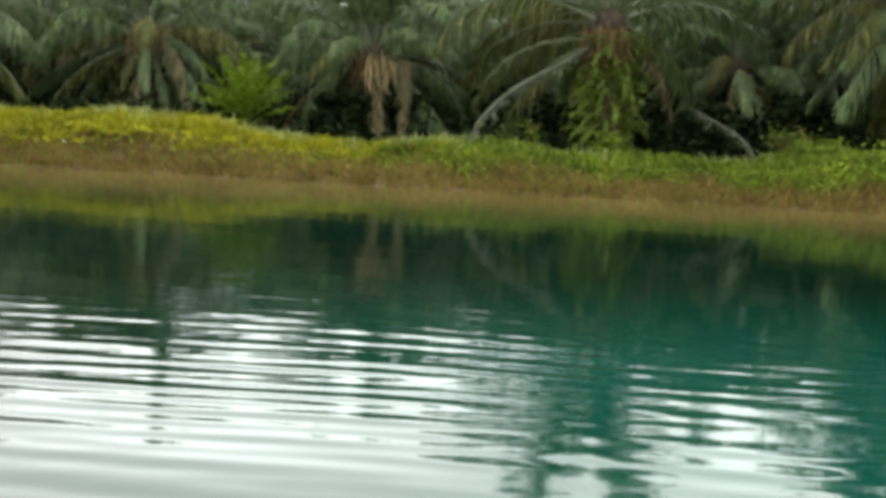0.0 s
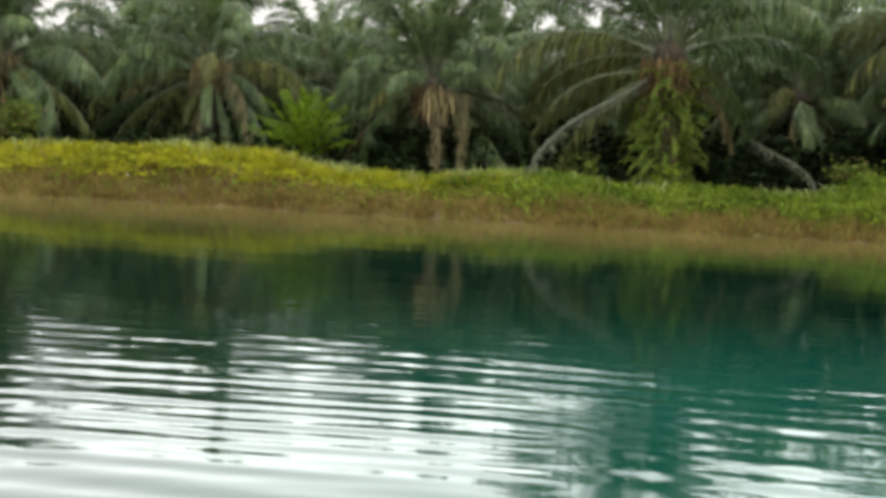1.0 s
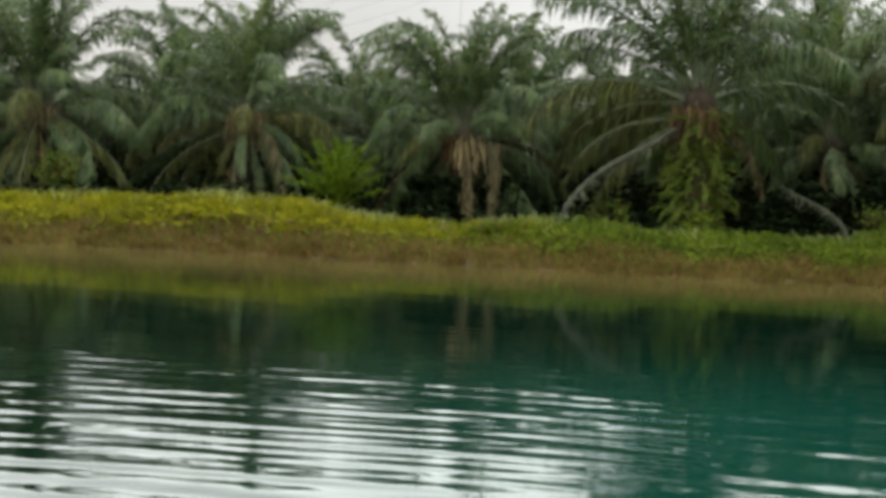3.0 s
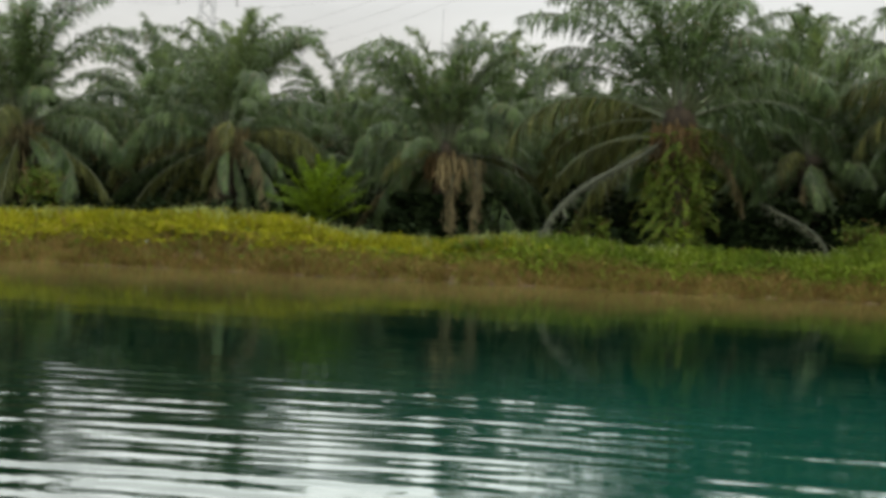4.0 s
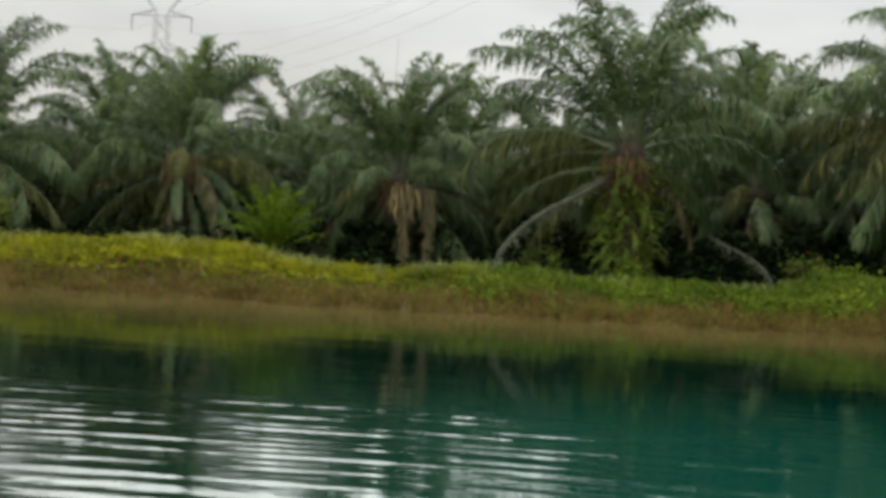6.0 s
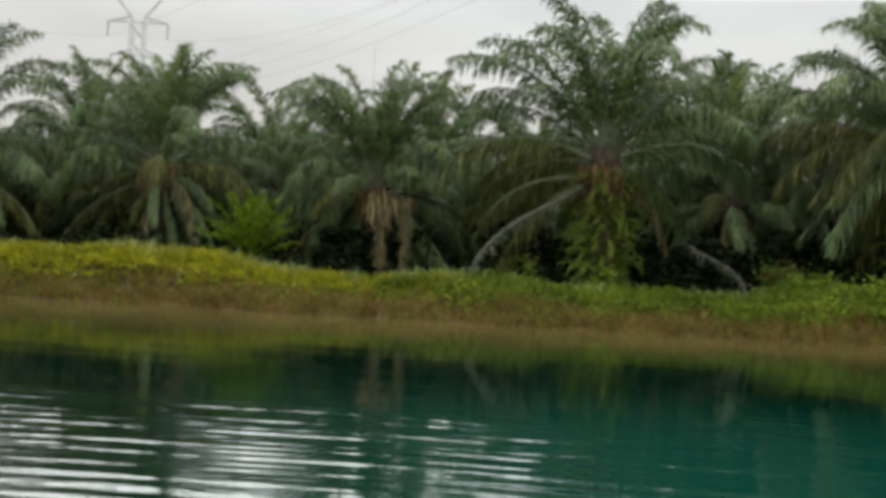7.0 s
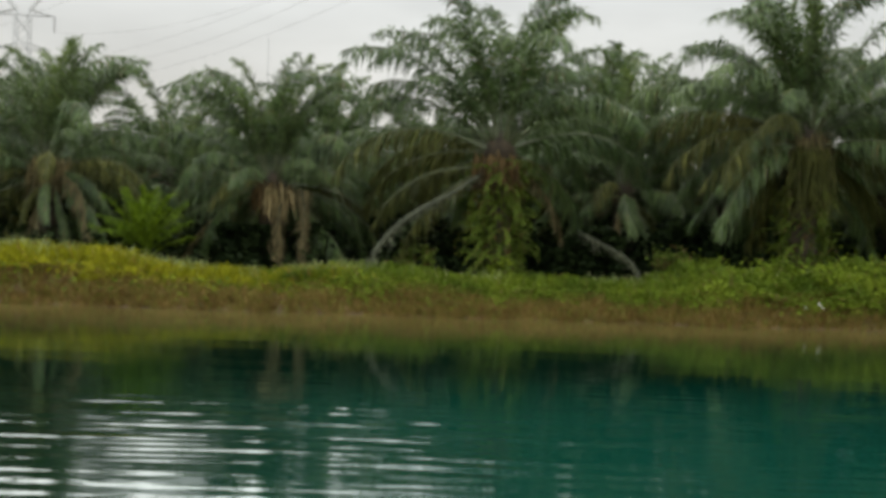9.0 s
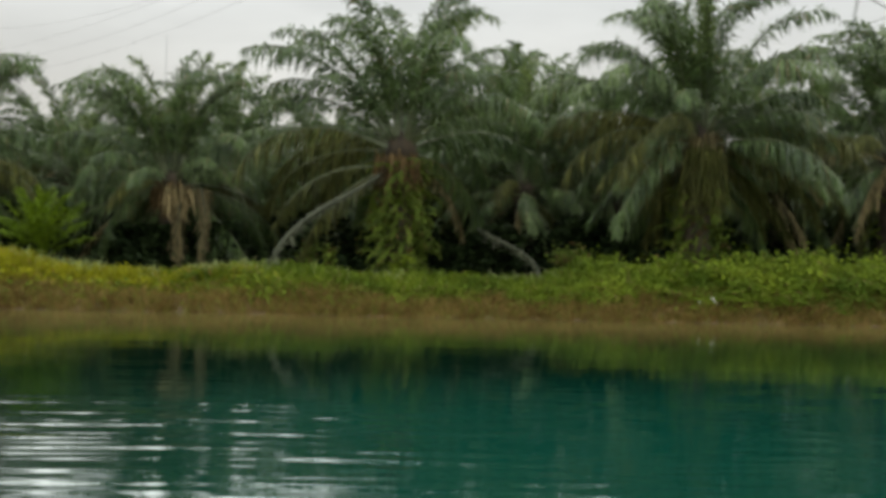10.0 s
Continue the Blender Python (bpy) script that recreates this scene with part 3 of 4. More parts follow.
def mounds(rng, n, x0, x1, d0, d1, radii, leaves, lowest):
    """Leaf centres and outward directions over rounded clumps that lie on the bank; lowest gives the waterside edge along x."""
    x, d = rng.uniform(x0, x1, n), d0 + (d1 - d0) * rng.uniform(0, 1, n)
    keep = d > lowest(x) + rng.uniform(-0.2, 0.25, n)
    x, d = x[keep], d[keep]
    y = shore_y(x) + d
    g = ground_z(x, y)
    r = rng.uniform(*radii, len(x))
    ease = np.interp(d, [d0, d0 + 0.6, d0 + 2.2], [0.45, 0.65, 1.0])
    top = g + np.maximum(veg_top(x) - g, 0.15) * ease * rng.uniform(0.5, 1.16, len(x))
    pick = rng.integers(0, len(x), len(x) * leaves)
    az, up = rng.uniform(0, 2 * np.pi, len(pick)), rng.uniform(-0.15, 1, len(pick))
    flat = np.sqrt(1 - np.minimum(up, 1) ** 2)
    out = np.stack([flat * np.cos(az), flat * np.sin(az), up], -1)
    lumpy = 1 + 0.22 * np.sin(3 * az + pick) * np.sin(4 * up + 2.0 * pick)
    c = np.stack([x[pick], y[pick], (top - 0.75 * r)[pick]], -1) + out * (r[pick] * lumpy * rng.uniform(0.75, 1.08, len(pick)))[:, None] * np.array([1.25, 1.0, 0.75])
    return c, out


def creepers():
    rng = np.random.default_rng(5)
    yellow_edge = lambda x: np.interp(x, [-8, -3], [1.15, 1.5]) + 0.3 * wobble(1.9 * x, 0.7)
    green_edge = lambda x: np.interp(x, [2, 8, 14, 17], [1.3, 1.15, 0.65, 0.35]) + 0.4 * wobble(1.6 * x, 2.9)
    fade = lambda c, a, b: rng.uniform(0, 1, len(c)) < np.interp(c[:, 0], [-2.5, 2.5], [a, b])
    c, out = mounds(rng, 600, -22, 3.0, 0.9, 4.6, (0.2, 0.56), 120, yellow_edge)
    keep = fade(c, 1.0, 0.0)
    v, f = leaf_cloud(c[keep], rng.uniform(0.05, 0.11, keep.sum()), rng, 0.72, facing=out[keep])
    base = scatter_bank(rng, 20000, -22, 3.0, 0.9, 4.8, 0.8)
    base = base[(base[:, 1] - shore_y(base[:, 0]) > yellow_edge(base[:, 0]) + rng.uniform(-0.45, 0.2, len(base))) & fade(base, 1.0, 0.0)]
    v, f = join((list(v), f), leaf_cloud(base, rng.uniform(0.06, 0.14, len(base)), rng, 0.62))
    put("yellow_creeper", mesh_of("yellow_creeper", v, f, CREEPER), label="mounded mat of yellow-green creeping plants over the bank", category="creeper", kind="stuff")
    c, out = mounds(rng, 700, -4.0, 30, 0.7, 4.4, (0.22, 0.64), 130, green_edge)
    keep = fade(c, 0.0, 1.0)
    v, f = leaf_cloud(c[keep], rng.uniform(0.07, 0.15, keep.sum()), rng, 0.72, facing=out[keep])
    base = scatter_bank(rng, 24000, -4.0, 30, 0.6, 4.6, 0.75)
    base = base[(base[:, 1] - shore_y(base[:, 0]) > green_edge(base[:, 0]) + rng.uniform(-0.4, 0.2, len(base))) & fade(base, 0.0, 1.0)]
    x = rng.uniform(-22, 30, 6000)
    d = 2.1 * rng.uniform(0, 1, 6000) ** 0.45 + 0.3 * wobble(3.1 * x, 0.4)
    y = shore_y(x) + d
    trail = np.stack([x, y, ground_z(x, y) + rng.uniform(0.02, 0.3, 6000)], -1)[d > 0.15]
    base = np.concatenate([base, trail])
    v, f = join((list(v), f), leaf_cloud(base, rng.uniform(0.06, 0.16, len(base)), rng, 0.55))
    put("green_creeper", mesh_of("green_creeper", v, f, CREEPER_GREEN), label="mounded mat of leafy green creepers over the bank", category="creeper", kind="stuff")


def blades(rng, x, y, z, h, w, lean=0.25):
    n = len(x)
    az = rng.uniform(0, 2 * np.pi, n)
    off = np.stack([rng.normal(0, lean, n), rng.normal(0, lean, n), np.ones(n)], -1) * h[:, None]
    base = np.stack([x, y, z], -1)
    wv = np.stack([np.cos(az), np.sin(az), np.zeros(n)], -1) * (w * 0.5)[:, None]
    mid = base + off * 0.55
    tip = base + off + np.stack([rng.normal(0, 0.25, n) * h, rng.normal(0, 0.25, n) * h, -0.05 * h], -1)
    verts = np.stack([base - wv, base + wv, mid + wv * 0.8, mid - wv * 0.8, tip], 1).reshape(-1, 3)
    faces = []
    for i in range(n):
        b = 5 * i
        faces += [(b, b + 1, b + 2, b + 3), (b + 3, b + 2, b + 4)]
    return verts, faces


def dry_grass():
    """Tussocks of withered grass from the waterline up to the creepers."""
    rng = np.random.default_rng(6)
    n = 7600
    tx, td = rng.uniform(-24, 30, n), rng.uniform(-0.1, 2.4, n)
    tall = rng.uniform(0.18, 0.46, n) * np.interp(td, [-0.1, 0.4, 2.4], [0.6, 1.0, 0.8])
    pick = rng.integers(0, n, 120000)
    x = tx[pick] + rng.normal(0, 0.09, len(pick))
    y = shore_y(tx[pick]) + td[pick] + rng.normal(0, 0.07, len(pick))
    h = tall[pick] * rng.uniform(0.45, 1.15, len(pick))
    v, f = blades(rng, x, y, ground_z(x, y) - 0.03, h, rng.uniform(0.012, 0.03, len(pick)), 0.45)
    put("dry_grass", mesh_of("dry_grass", v, f, DRY_GRASS), label="reddish-brown dry grass along the waterline", category="grass", kind="stuff")


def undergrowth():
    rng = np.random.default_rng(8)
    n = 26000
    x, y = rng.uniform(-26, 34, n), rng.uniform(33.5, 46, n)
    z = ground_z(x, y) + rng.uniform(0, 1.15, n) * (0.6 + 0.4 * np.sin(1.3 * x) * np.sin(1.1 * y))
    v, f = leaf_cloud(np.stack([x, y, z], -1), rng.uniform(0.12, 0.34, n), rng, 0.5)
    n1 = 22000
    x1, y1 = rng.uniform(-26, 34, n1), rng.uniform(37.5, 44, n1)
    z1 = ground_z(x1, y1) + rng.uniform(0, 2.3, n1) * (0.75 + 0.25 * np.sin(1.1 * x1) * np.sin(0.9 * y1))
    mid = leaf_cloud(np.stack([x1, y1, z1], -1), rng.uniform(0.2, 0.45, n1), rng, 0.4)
    # extra dark leaves fill the hollows by the trunks where only shade lies
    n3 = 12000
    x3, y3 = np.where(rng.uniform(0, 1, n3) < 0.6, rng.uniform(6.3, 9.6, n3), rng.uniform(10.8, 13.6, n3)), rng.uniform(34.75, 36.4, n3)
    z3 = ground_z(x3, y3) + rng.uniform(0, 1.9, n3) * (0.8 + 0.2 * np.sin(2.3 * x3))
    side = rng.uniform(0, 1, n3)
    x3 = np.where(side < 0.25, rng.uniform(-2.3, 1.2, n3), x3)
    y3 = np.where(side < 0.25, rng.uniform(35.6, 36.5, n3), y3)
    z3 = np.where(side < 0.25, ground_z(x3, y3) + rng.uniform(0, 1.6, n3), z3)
    shade_fill = leaf_cloud(np.stack([x3, y3, z3], -1), rng.uniform(0.2, 0.4, n3), rng, 0.3)
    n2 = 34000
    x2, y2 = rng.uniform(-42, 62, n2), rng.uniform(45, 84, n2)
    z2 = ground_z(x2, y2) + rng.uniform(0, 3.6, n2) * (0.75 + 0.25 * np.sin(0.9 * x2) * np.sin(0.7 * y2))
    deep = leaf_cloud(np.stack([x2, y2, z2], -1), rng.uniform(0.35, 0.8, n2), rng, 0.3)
    v, f = join((list(v), f), (list(mid[0]), mid[1]), (list(shade_fill[0]), shade_fill[1]), (list(deep[0]), deep[1]))
    put("undergrowth", mesh_of("undergrowth", v, f, SHADE_UNDERGROWTH), label="leafy undergrowth between the palm trunks, darkened to stand for shade", category="undergrowth", kind="stuff")


def tufts():
    """Fresh grass that stands out of the creepers along the crest."""
    rng = np.random.default_rng(9)
    for name, x0, x1, n, mat, what in (("yellow_grass", -22, 1.5, 9000, CREEPER, "yellow-green"), ("green_grass", 0.0, 30, 8000, CREEPER_GREEN, "green")):
        x = rng.uniform(x0, x1, n)
        d = rng.uniform(1.8, 4.0, n)
        y = shore_y(x) + d
        g = ground_z(x, y)
        top = np.maximum(veg_top(x) - g, 0.2)
        keep = rng.uniform(0, 1, n) < 0.6 + 0.5 * wobble(2.7 * x, 1.1)
        v, f = blades(rng, x[keep], y[keep], (g + 0.35 * top)[keep], (top * rng.uniform(0.5, 0.95, n))[keep], rng.uniform(0.02, 0.04, n)[keep], 0.4)
        put(name, mesh_of(name, v, f, mat), label=what + " grass tufts standing among the creepers", category="grass", kind="stuff")


tufts()


def crest_grass():
    """Fine pale grass along the crest of the creepers, partly standing for leaf sheen."""
    rng = np.random.default_rng(19)
    n = 9000
    x, d = rng.uniform(-22, 30, n), rng.uniform(2.6, 4.3, n)
    keep = rng.uniform(0, 1, n) < (0.35 + 0.75 * wobble(1.7 * x, 0.3) + 0.3 * wobble(6.0 * x, 2.0)) * np.interp(x, [0, 5], [1.0, 0.25])
    x, d = x[keep], d[keep]
    y = shore_y(x) + d
    h = np.maximum(veg_top(x) - ground_z(x, y), 0.2) * rng.uniform(0.95, 1.5, len(x)) + 0.03
    v, f = blades(rng, x, y, ground_z(x, y), h, rng.uniform(0.028, 0.055, len(x)), 0.3)
    put("crest_grass", mesh_of("crest_grass", v, f, SHEEN_GRASS), label="fine pale grass along the crest of the bank, partly painted leaf sheen", category="grass", kind="stuff")


crest_grass()


def far_woods():
    """The closed edge of trees far behind the plantation."""
    rng = np.random.default_rng(14)
    n = 42000
    x, y = rng.uniform(-95, 125, n), rng.uniform(112, 124, n)
    crest = 7.6 + 0.9 * wobble(0.35 * x, 2.0) + 0.7 * wobble(1.1 * x, 0.4)
    z = 0.9 + crest * rng.uniform(0, 1, n) ** 0.8
    v, f = leaf_cloud(np.stack([x, y, z], -1), rng.uniform(0.7, 1.5, n), rng, 0.3)
    put("far_woods", mesh_of("far_woods", v, f, FROND_HAZE), label="distant closed edge of green woods", category="trees", kind="stuff")


creepers()
dry_grass()
undergrowth()
far_woods()

# ------------------------------------------------------------------ single plants and clutter


def trunk_ferns(tree, height, r, n, seed, name="climbing_fern", size=(0.2, 0.42), z0=0.1):
    rng = np.random.default_rng(seed)
    z = z0 + (height - z0) * rng.uniform(0, 1, n) ** 0.9
    a = rng.uniform(0, 2 * np.pi, n)
    rad = r + rng.uniform(0.0, 0.5, n) * (0.6 + 0.4 * np.sin(3 * a + 2.2 * z))
    c = np.stack([rad * np.cos(a), rad * np.sin(a), z], -1)
    v, f = leaf_cloud(c, rng.uniform(*size, n), rng, 0.25, 0.24, 1.3)
    put(name, mesh_of(name, v, f, VINE), tree, label="yellow-green climbing ferns on the trunk")


FERNS = [mesh_of("fern", *frond_shape(np.random.default_rng(800 + v), 62 + 18 * v, 70, 20, 0.12, leaf_len=0.13, length=0.16, width=0.034, along=0.4), VINE) for v in range(4)]


def ferns(tree, n, z0, z1, r, seed):
    """Ferns rooted between the frond stubs of a trunk."""
    rng = np.random.default_rng(seed)
    for k in range(n):
        az, sc = k * 137.508 + rng.normal(0, 20), rng.uniform(0.75, 1.35)
        a = radians(az)
        spot = Matrix.Translation((r * math.cos(a), r * math.sin(a), z0 + (z1 - z0) * (k + rng.uniform(0, 1)) / n))
        put("fern", FERNS[rng.integers(4)], tree, spot @ pose(0, 0, 0, rng.normal(0, 12), rng.normal(0, 8), az) @ Matrix.Diagonal((sc, sc, sc, 1)))


ferns(PALM_A, 150, 0.2, 3.7, 0.44, 23)
ferns(PALM_D, 50, 0.2, 3.0, 0.42, 24)
ferns(PALM_H, 24, 0.2, 3.0, 0.40, 25)
trunk_ferns(PALM_A, 3.6, 0.42, 1900, 21, size=(0.16, 0.34))
trunk_ferns(PALM_D, 2.4, 0.45, 420, 22)


def young_palm(x, y, size, seed, label="young bright green palm sprouting behind the creepers"):
    rng = np.random.default_rng(seed)
    z0 = float(ground_z(x, y))
    tree = empty("young_palm", pose(x, y, z0), label, "young palm")
    for k in range(30):
        inc = 2 + 48 * (k / 29) ** 1.2 + rng.normal(0, 4)
        me = mesh_of("young_frond", *frond_shape(rng, inc, 42, 46, 0.05, leaf_len=0.38, length=0.46 - 0.07 * (k > 16), width=0.042, along=0.95, hook=0.6), FERN)
        put("frond", me, tree, pose(0, 0, 0.12, 0, 0, k * 137.5) @ Matrix.Diagonal((size, size, size, 1)))
    put("stem", mesh_of("stem", *tube([(0, 0, -0.1), (0, 0, 0.12), (0, 0, 0.3)], [0.16, 0.14, 0.07], 8), BARK), tree)
    return tree


young_palm(-4.3, 34.6, 0.95, 41)


def shrub(x, y, r, h, seed, mat, label, leaves=1800, size=(0.08, 0.17)):
    rng = np.random.default_rng(seed)
    z0 = float(ground_z(x, y))
    plant = empty("shrub", pose(x, y, z0), label, "shrub")
    stems, tips = [], []
    for k in range(16):
        a, out = rng.uniform(0, 2 * np.pi), r * rng.uniform(0.25, 0.85)
        tip = np.array([out * math.cos(a), out * math.sin(a), h * rng.uniform(0.55, 0.95)])
        stems.append(tube([(0, 0, -0.05), tip * np.array([0.4, 0.4, 0.55]), tip], [0.03, 0.02, 0.008], 5))
        tips.append(tip)
    for v_f in stems:
        put("stem", mesh_of("stem", *v_f, BARK), plant)
    tips = np.array(tips)
    c = tips[rng.integers(0, len(tips), leaves)] * rng.uniform(0.55, 1.05, (leaves, 1)) + rng.normal(0, 0.16 * r + 0.04, (leaves, 3))
    c[:, 2] = np.abs(c[:, 2])
    put("foliage", mesh_of("leaves", *leaf_cloud(c, rng.uniform(*size, leaves), rng, 0.55), mat), plant)


shrub(11.2, 32.4, 0.9, 0.45, 51, LUSH, "leafy green shrub among creepers on the bank")
shrub(10.9, 34.0, 0.7, 0.8, 52, VINE, "green shrub growing at the plantation edge")
shrub(17.0, 31.6, 1.2, 0.55, 53, LUSH, "broad leafy green shrub on the bank")
shrub(13.3, 32.0, 1.0, 0.5, 56, LUSH, "leafy green shrub spreading over the bank", 2600, (0.08, 0.17))
shrub(15.3, 31.6, 1.1, 0.55, 57, LUSH, "light green broad-leaved shrub on the bank", 2600, (0.08, 0.17))
shrub(19.4, 31.0, 1.2, 0.6, 58, LUSH, "dense green shrub reaching down to the water", 2600, (0.08, 0.17))
shrub(12.1, 31.2, 0.7, 0.5, 60, LUSH, "low leafy clump spilling down the bank", 1500)
shrub(14.4, 30.9, 0.8, 0.55, 61, LUSH, "low leafy clump spilling down the bank", 1700)
shrub(16.4, 30.4, 0.8, 0.5, 62, LUSH, "low leafy clump spilling down the bank", 1700)
shrub(18.2, 30.2, 0.8, 0.5, 63, LUSH, "low leafy clump spilling down the bank", 1500)
shrub(-12.3, 34.6, 0.8, 1.5, 54, VINE, "rounded green shrub at the plantation edge")
shrub(5.75, 33.45, 0.34, 0.95, 59, LUSH, "bright green broad-leaved plant at the foot of a palm", 420, (0.1, 0.2))
shrub(3.3, 34.4, 0.6, 0.9, 55, VINE, "small green shrub beneath the palms")


def hanging_fronds():
    """Two dry fronds that hang from the smaller palm down to the bank."""
    rng = np.random.default_rng(61)
    for k, (x, ln) in enumerate(((-0.55, 0.56), (0.18, 0.53))):
        rach = np.array([(0, 0, 0), (0.10 * (1 - 2 * k), -0.5, 0.12), (0.02, -0.95, -0.5), (0.0, -1.05, -1.4), (-0.02, -1.05, -2.3)])
        n = 620
        u = rng.uniform(0.05, 1, n) ** 1.1
        broad = np.interp(u, [0, 0.3, 0.6, 1], [0.08, 0.12, 0.08, 0.05])[:, None]
        c = np.stack([np.interp(u, np.linspace(0, 1, 5), rach[:, j]) for j in range(3)], -1) + rng.normal(0, 1, (n, 3)) * broad * np.array([1, 0.8, 0.4])
        v, f = blades(rng, c[:, 0], c[:, 1], c[:, 2], -rng.uniform(0.2, 0.6, n), rng.uniform(0.016, 0.03, n), 0.16)
        m = pose(x - PALM_B.matrix_basis.translation.x, -0.7, 2.6)
        stalk = put("dry_frond", mesh_of("dry_frond_stalk", *tube(rach, [0.045, 0.035, 0.025, 0.016, 0.008], 6), PALE_WOOD, True), PALM_B, m, label="withered brown frond hanging down")
        put("withered_foliage", mesh_of("dry_leaflets", v, f, STRAW), stalk)


hanging_fronds()


def dry_skirt(tree, top, a0, a1, r, n, seed, drop=(0.25, 0.8), mat=FROND_DRY, label="withered brown leaf bases below the crown"):
    """Withered leaf bases that hang in a brown fringe below a crown."""
    rng = np.random.default_rng(seed)
    a = np.radians(rng.uniform(a0, a1, n))
    rad = r * rng.uniform(0.75, 1.2, n)
    v, f = blades(rng, rad * np.cos(a), rad * np.sin(a), top + rng.normal(0, 0.12, n), -rng.uniform(*drop, n), rng.uniform(0.03, 0.06, n), 0.15)
    put("dry_fringe", mesh_of("dry_fringe", v, f, mat), tree, label=label)


dry_skirt(PALM_A, 3.6, 180, 305, 0.66, 460, 91, (0.3, 1.0), RUSTY)
dry_skirt(PALM_B, 2.65, 205, 335, 0.55, 420, 92, (0.3, 0.85), RUSTY)
dry_skirt(PALM_B, 2.6, 264, 292, 1.45, 220, 98, (0.3, 0.85), STRAW, "rust-brown withered fronds over the hanging straw")
dry_skirt(PALM_D, 4.1, 190, 350, 0.6, 320, 93, (0.4, 1.3))
dry_skirt(PALM_D, 3.7, 225, 300, 0.85, 300, 95, (0.8, 2.4), FROND_OLD, "long olive strands hanging round the trunk")
dry_skirt(PALM_D, 3.6, 160, 185, 1.3, 130, 96, (0.8, 2.2), FROND_OLD, "long olive strands hanging round the trunk")
dry_skirt(PALM_C, 2.75, 200, 340, 0.6, 220, 94, (0.4, 1.2))
dry_skirt(PALM_E, 2.8, 200, 350, 0.6, 260, 97, (0.4, 1.1))


def fallen_frond(points, seed, label, radius=0.13, tail=0.45, n=520):
    """A dead frond that leans from a crown to the ground, a few withered leaflets still on it."""
    rng = np.random.default_rng(seed)
    pts = np.asarray(points, float)
    u = np.linspace(0, 1, 14)
    idx = np.linspace(0, 1, len(pts))
    line = np.stack([np.interp(u, idx, pts[:, j]) for j in range(3)], -1)
    for _ in range(3):
        line[1:-1] = (line[:-2] + 2 * line[1:-1] + line[2:]) / 4
    base = Vector(line[0])
    thing = empty("fallen_frond", Matrix.Translation(base), label, "dead frond")
    line = line - line[0]
    put("rachis", mesh_of("rachis", *tube(line, np.interp(u, [0, 1], [radius, radius * tail]) * (1 + 0.16 * wobble(9 * u, seed)), 8), PALE_WOOD, True), thing)
    k = rng.uniform(0.05, 1, n)
    c = np.stack([np.interp(k, u, line[:, j]) for j in range(3)], -1) + rng.normal(0, 0.035, (n, 3))
    drop = -rng.uniform(0.08, 0.22, n) * np.where(rng.uniform(0, 1, n) < 0.2, 2.2, 1.0)
    v, f = blades(rng, c[:, 0], c[:, 1], c[:, 2], drop, rng.uniform(0.018, 0.034, n), 0.5)
    put("withered_foliage", mesh_of("withered_leaflets", v, f, GREY_LEAF), thing)


fallen_frond([(1.85, 32.9, 0.7), (1.95, 32.9, 1.25), (2.5, 33.0, 2.1), (3.3, 33.1, 2.72), (4.2, 33.3, 3.15), (5.3, 33.9, 3.9)], 71, "grey dead frond arching from the palm crown to the bank", 0.088, 0.6)
fallen_frond([(9.70, 33.0, 0.6), (9.62, 33.0, 1.15), (9.35, 33.1, 1.5), (9.0, 33.4, 1.75), (8.6, 34.0, 2.0), (8.2, 34.8, 2.3)], 72, "grey dead frond leaning down beside the palm trunk", 0.05, 0.5, 200)


def litter(x, d, z_up, size, seed, label):
    bm = bmesh.new()
    bmesh.ops.create_grid(bm, x_segments=5, y_segments=3, size=size)
    rng = random.Random(seed)
    for v in bm.verts:
        v.co.z += rng.uniform(-0.3, 0.3) * size
        v.co.x += rng.uniform(-0.15, 0.15) * size
        v.co.y *= 0.5
    bmesh.ops.solidify(bm, geom=bm.faces[:], thickness=0.012)
    me = bpy.data.meshes.new("litter")
    bm.to_mesh(me)
    bm.free()
    me.materials.append(LITTER)
    y = float(shore_y(x)) + d
    put("litter", me, None, pose(x, y, float(ground_z(x, y)) + z_up, 50, 10, 20 * seed), label, "litter")


litter(13.35, 0.75, 0.26, 0.16, 3, "crumpled pale plastic scrap caught in creepers")
litter(12.9, 0.7, 0.24, 0.1, 4, "small pale plastic scrap on the bank")
litter(-8.2, 0.8, 0.3, 0.06, 5, "tiny white scrap in the dry grass")

# ------------------------------------------------------------------ power line


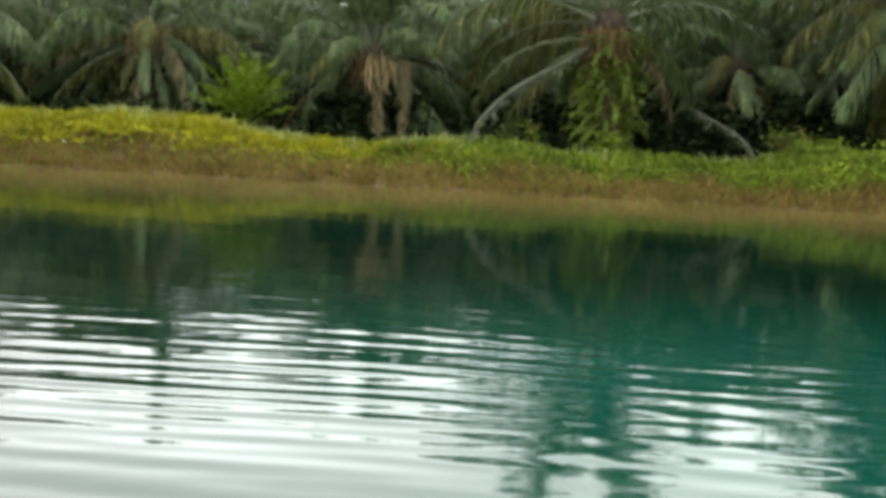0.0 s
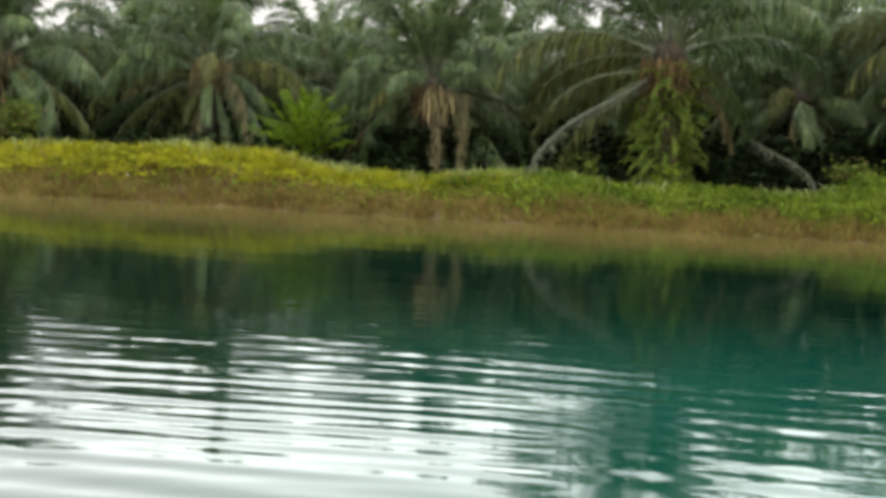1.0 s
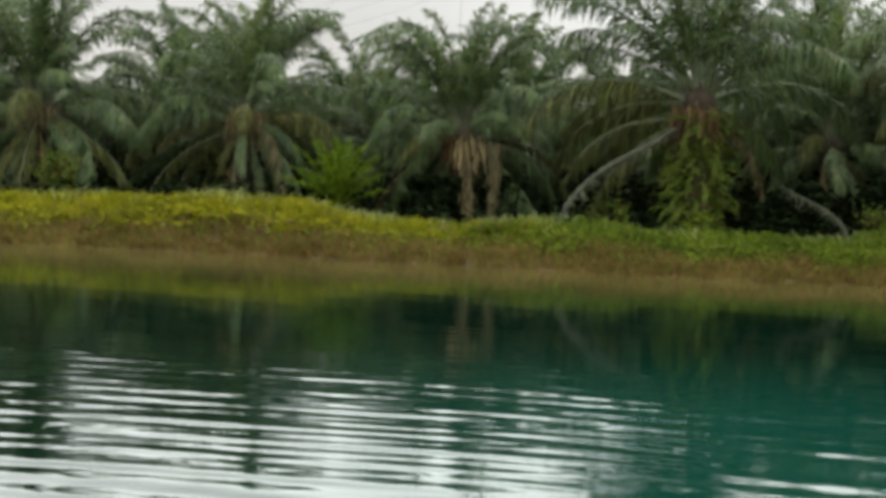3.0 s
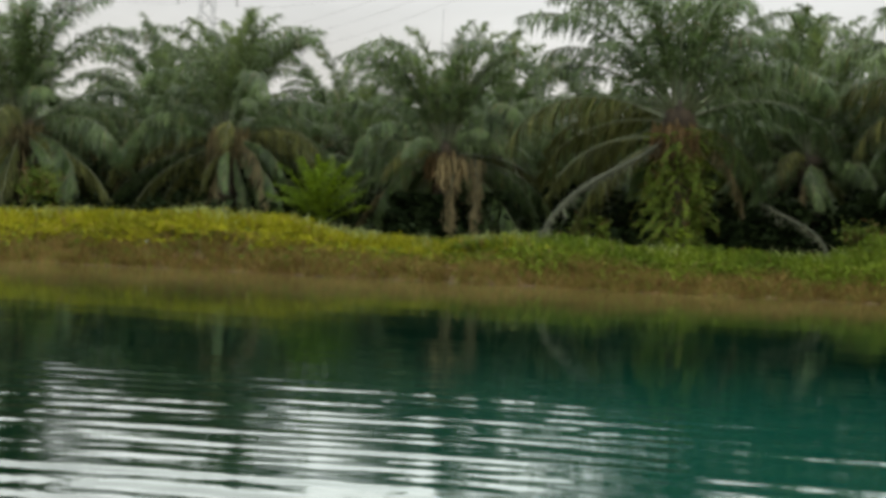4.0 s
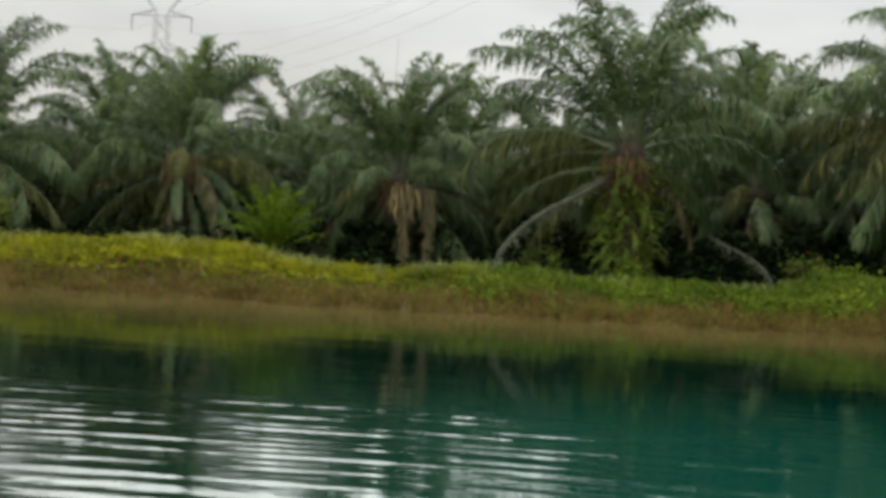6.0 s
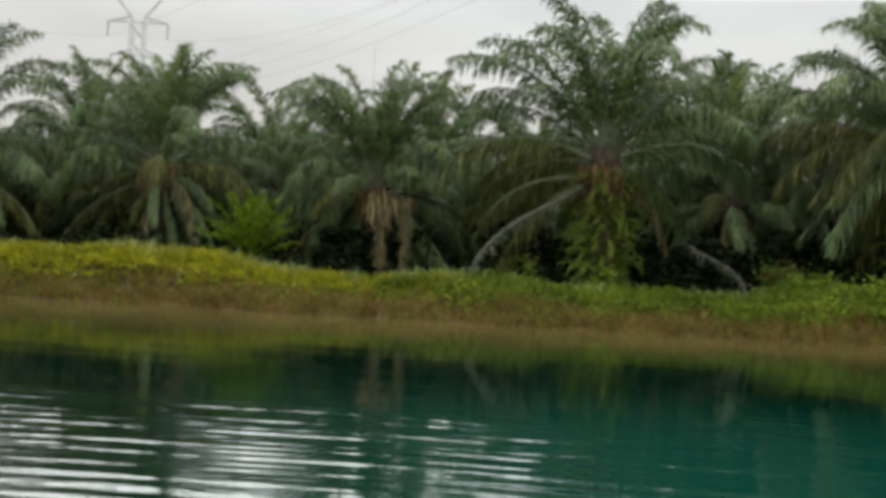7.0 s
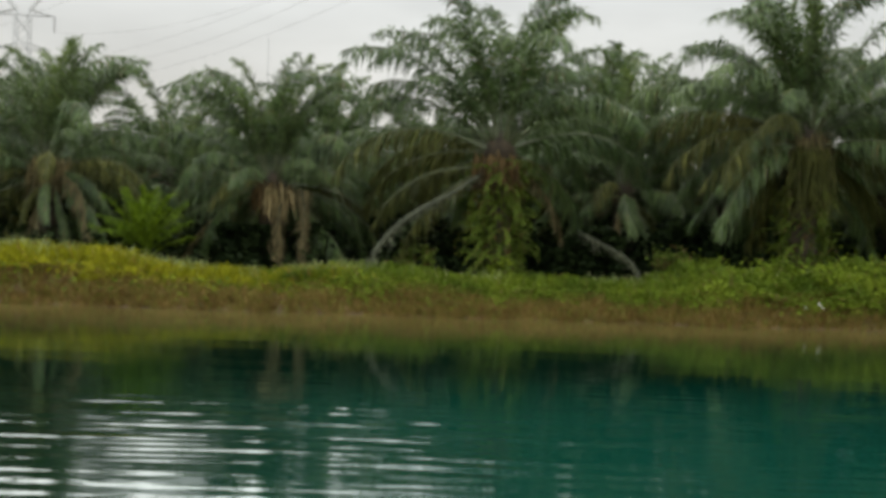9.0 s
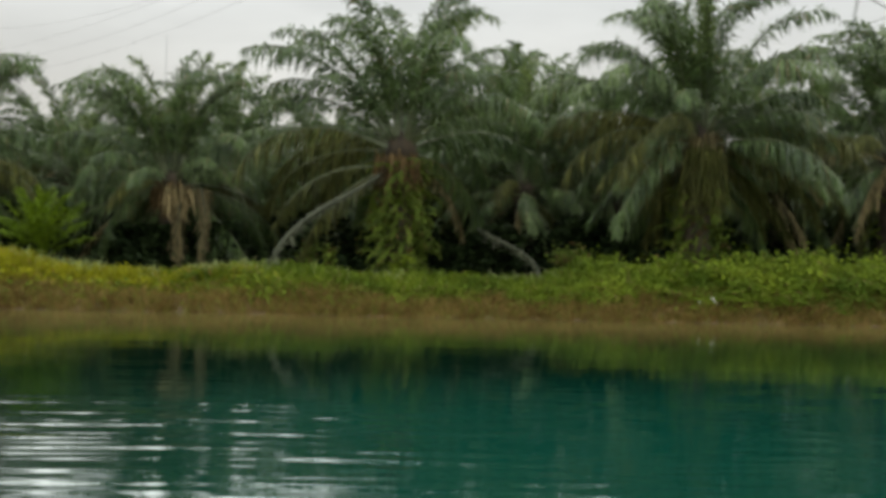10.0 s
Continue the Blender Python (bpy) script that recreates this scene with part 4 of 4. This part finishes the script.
def pylon():
    """A lattice tower with a flared head, two hanging arms and two horns."""
    tower = empty("pylon", pose(-57.6, 260, 0.9), "grey lattice power pylon far behind the palms", "pylon", "power pylons")
    legs = []
    half = lambda z: np.interp(z, [0, 30, 44], [4.2, 1.55, 1.35])
    for sx in (-1, 1):
        for sy in (-1, 1):
            put("leg", mesh_of("leg", *tube([(sx * half(z), sy * half(z), z) for z in (0, 15, 30, 43.5)], [0.15, 0.14, 0.13, 0.12], 4), STEEL), tower)
    zs = np.linspace(2, 43, 13)
    for a, b in zip(zs[:-1], zs[1:]):
        for sy in (-1, 1):
            legs.append(strut((-half(a), sy * half(a), a), (half(b), sy * half(b), b), 0.08))
            legs.append(strut((half(a), sy * half(a), a), (-half(b), sy * half(b), b), 0.08))
    put("bracing", mesh_of("bracing", *join(*legs), STEEL), tower, kind="stuff")
    for z, reach in ((43.6, 6.3), (36.6, 5.4)):
        arm = []
        for sy in (-0.6, 0.6):
            arm += [strut((-reach, 0, z), (reach, 0, z), 0.11), strut((-reach, 0, z), (-1.2, sy, z + 1.3), 0.09), strut((reach, 0, z), (1.2, sy, z + 1.3), 0.09)]
            for s in (-1, 1):
                for k in range(1, 5):
                    x = s * (1.2 + (reach - 1.2) * k / 5)
                    arm.append(strut((x, sy * (1 - k / 5), z + 1.3 * (1 - k / 5)), (x + s * 0.8, 0, z), 0.05))
        cross = put("crossarm", mesh_of("crossarm", *join(*arm), STEEL), tower)
        for s in (-1, 1):
            discs = tube([(s * reach, 0, z - d) for d in np.linspace(0.1, 3.3, 23)], [0.1 if k % 2 else 0.2 for k in range(23)], 6)
            put("insulator", mesh_of("insulator", *discs, WIRE), cross)
    for s in (-1, 1):
        put("horn", mesh_of("horn", *join(strut((s * 0.8, 0, 43.6), (s * 5.4, 0, 49.6), 0.14), strut((s * 1.2, 0, 45.0), (s * 5.4, 0, 49.6), 0.10)), STEEL), tower)


def near_tower():
    """A taller lattice tower of the same line, of which one leg shows beyond the last palms."""
    tower = empty("pylon", pose(70.6, 110, 1.0), "tall grey lattice power pylon beyond the palms", "pylon", "power pylons")
    half = lambda z: np.interp(z, [0, 16, 55, 90], [8.2, 5.6, 1.5, 1.0])
    for sx in (-1, 1):
        for sy in (-1, 1):
            put("leg", mesh_of("leg", *tube([(sx * half(z), sy * half(z), z) for z in (-0.3, 16, 35, 55, 90)], [0.22, 0.2, 0.18, 0.16, 0.14], 4), STEEL), tower)
    braces = []
    zs = np.linspace(1, 88, 24)
    for a, b in zip(zs[:-1], zs[1:]):
        for sy in (-1, 1):
            braces += [strut((-half(a), sy * half(a), a), (half(b), sy * half(b), b), 0.07), strut((half(a), sy * half(a), a), (-half(b), sy * half(b), b), 0.07)]
            braces += [strut((sy * half(a), -half(a), a), (sy * half(b), half(b), b), 0.07), strut((-half(a), sy * half(a), a), (half(a), sy * half(a), a), 0.06)]
    put("bracing", mesh_of("bracing", *join(*braces), STEEL), tower, kind="stuff")
    for z in (66.0, 76.0, 86.0):
        put("crossarm", mesh_of("crossarm", *join(strut((-6.5, 0, z), (6.5, 0, z), 0.12), strut((-6.5, 0, z), (-1, 0.6, z + 1.5), 0.09), strut((6.5, 0, z), (1, -0.6, z + 1.5), 0.09)), STEEL), tower)


def wire(a, b, sag, r=0.024):
    u = np.linspace(0, 1, 28)
    a, b = np.array(a, float), np.array(b, float)
    pts = a + (b - a) * u[:, None]
    pts[:, 2] -= 4 * sag * u * (1 - u)
    mid = pts[0].copy()
    put("power_line", mesh_of("power_line", *tube(pts - mid, r, 5), WIRE), None, Matrix.Translation(mid), "thin sagging power line wire against the sky", "wire", "wires of the power line")


pylon()
near_tower()
wire((-63.9, 260, 41.2), (64.2, 110, 86.0), 7.8)
wire((-51.3, 260, 41.2), (77.0, 110, 86.0), 17.5)
wire((-52.2, 260, 34.2), (77.0, 110, 76.0), 9.6)
wire((-63.0, 260, 34.2), (64.2, 110, 76.0), 18.0)
wire((-57.6, 260, 29.8), (64.2, 110, 66.0), 12.4)
wire((-63.9, 260, 41.2), (-260, 190, 46.0), 4.0)
wire((-63.0, 260, 34.2), (-260, 190, 42.0), 4.0)


def mast():
    x, y = -4.2, 150.0
    thing = empty("mast", pose(x, y, 0.9), "thin bare metal mast rising behind the palms", "mast")
    put("pole", mesh_of("pole", *tube([(0, 0, -0.2), (0, 0, 12), (0, 0, 24.2)], [0.11, 0.08, 0.035], 6), STEEL), thing)
    put("cap", mesh_of("cap", *tube([(0, 0, 24.2), (0, 0, 24.35)], [0.1, 0.04], 6), STEEL), thing)


mast()


# ------------------------------------------------------------------ what moves
def motions():
    drift = [(0.0, 0.0), (1.0, 0.47), (2.5, 1.02), (4.0, 1.58), (5.5, 2.12), (7.0, 2.42), (8.5, 2.62), (10.0, 2.85)]
    walk(pond, [(t, pose(0, d - 1.4, 0)) for t, d in drift])


motions()
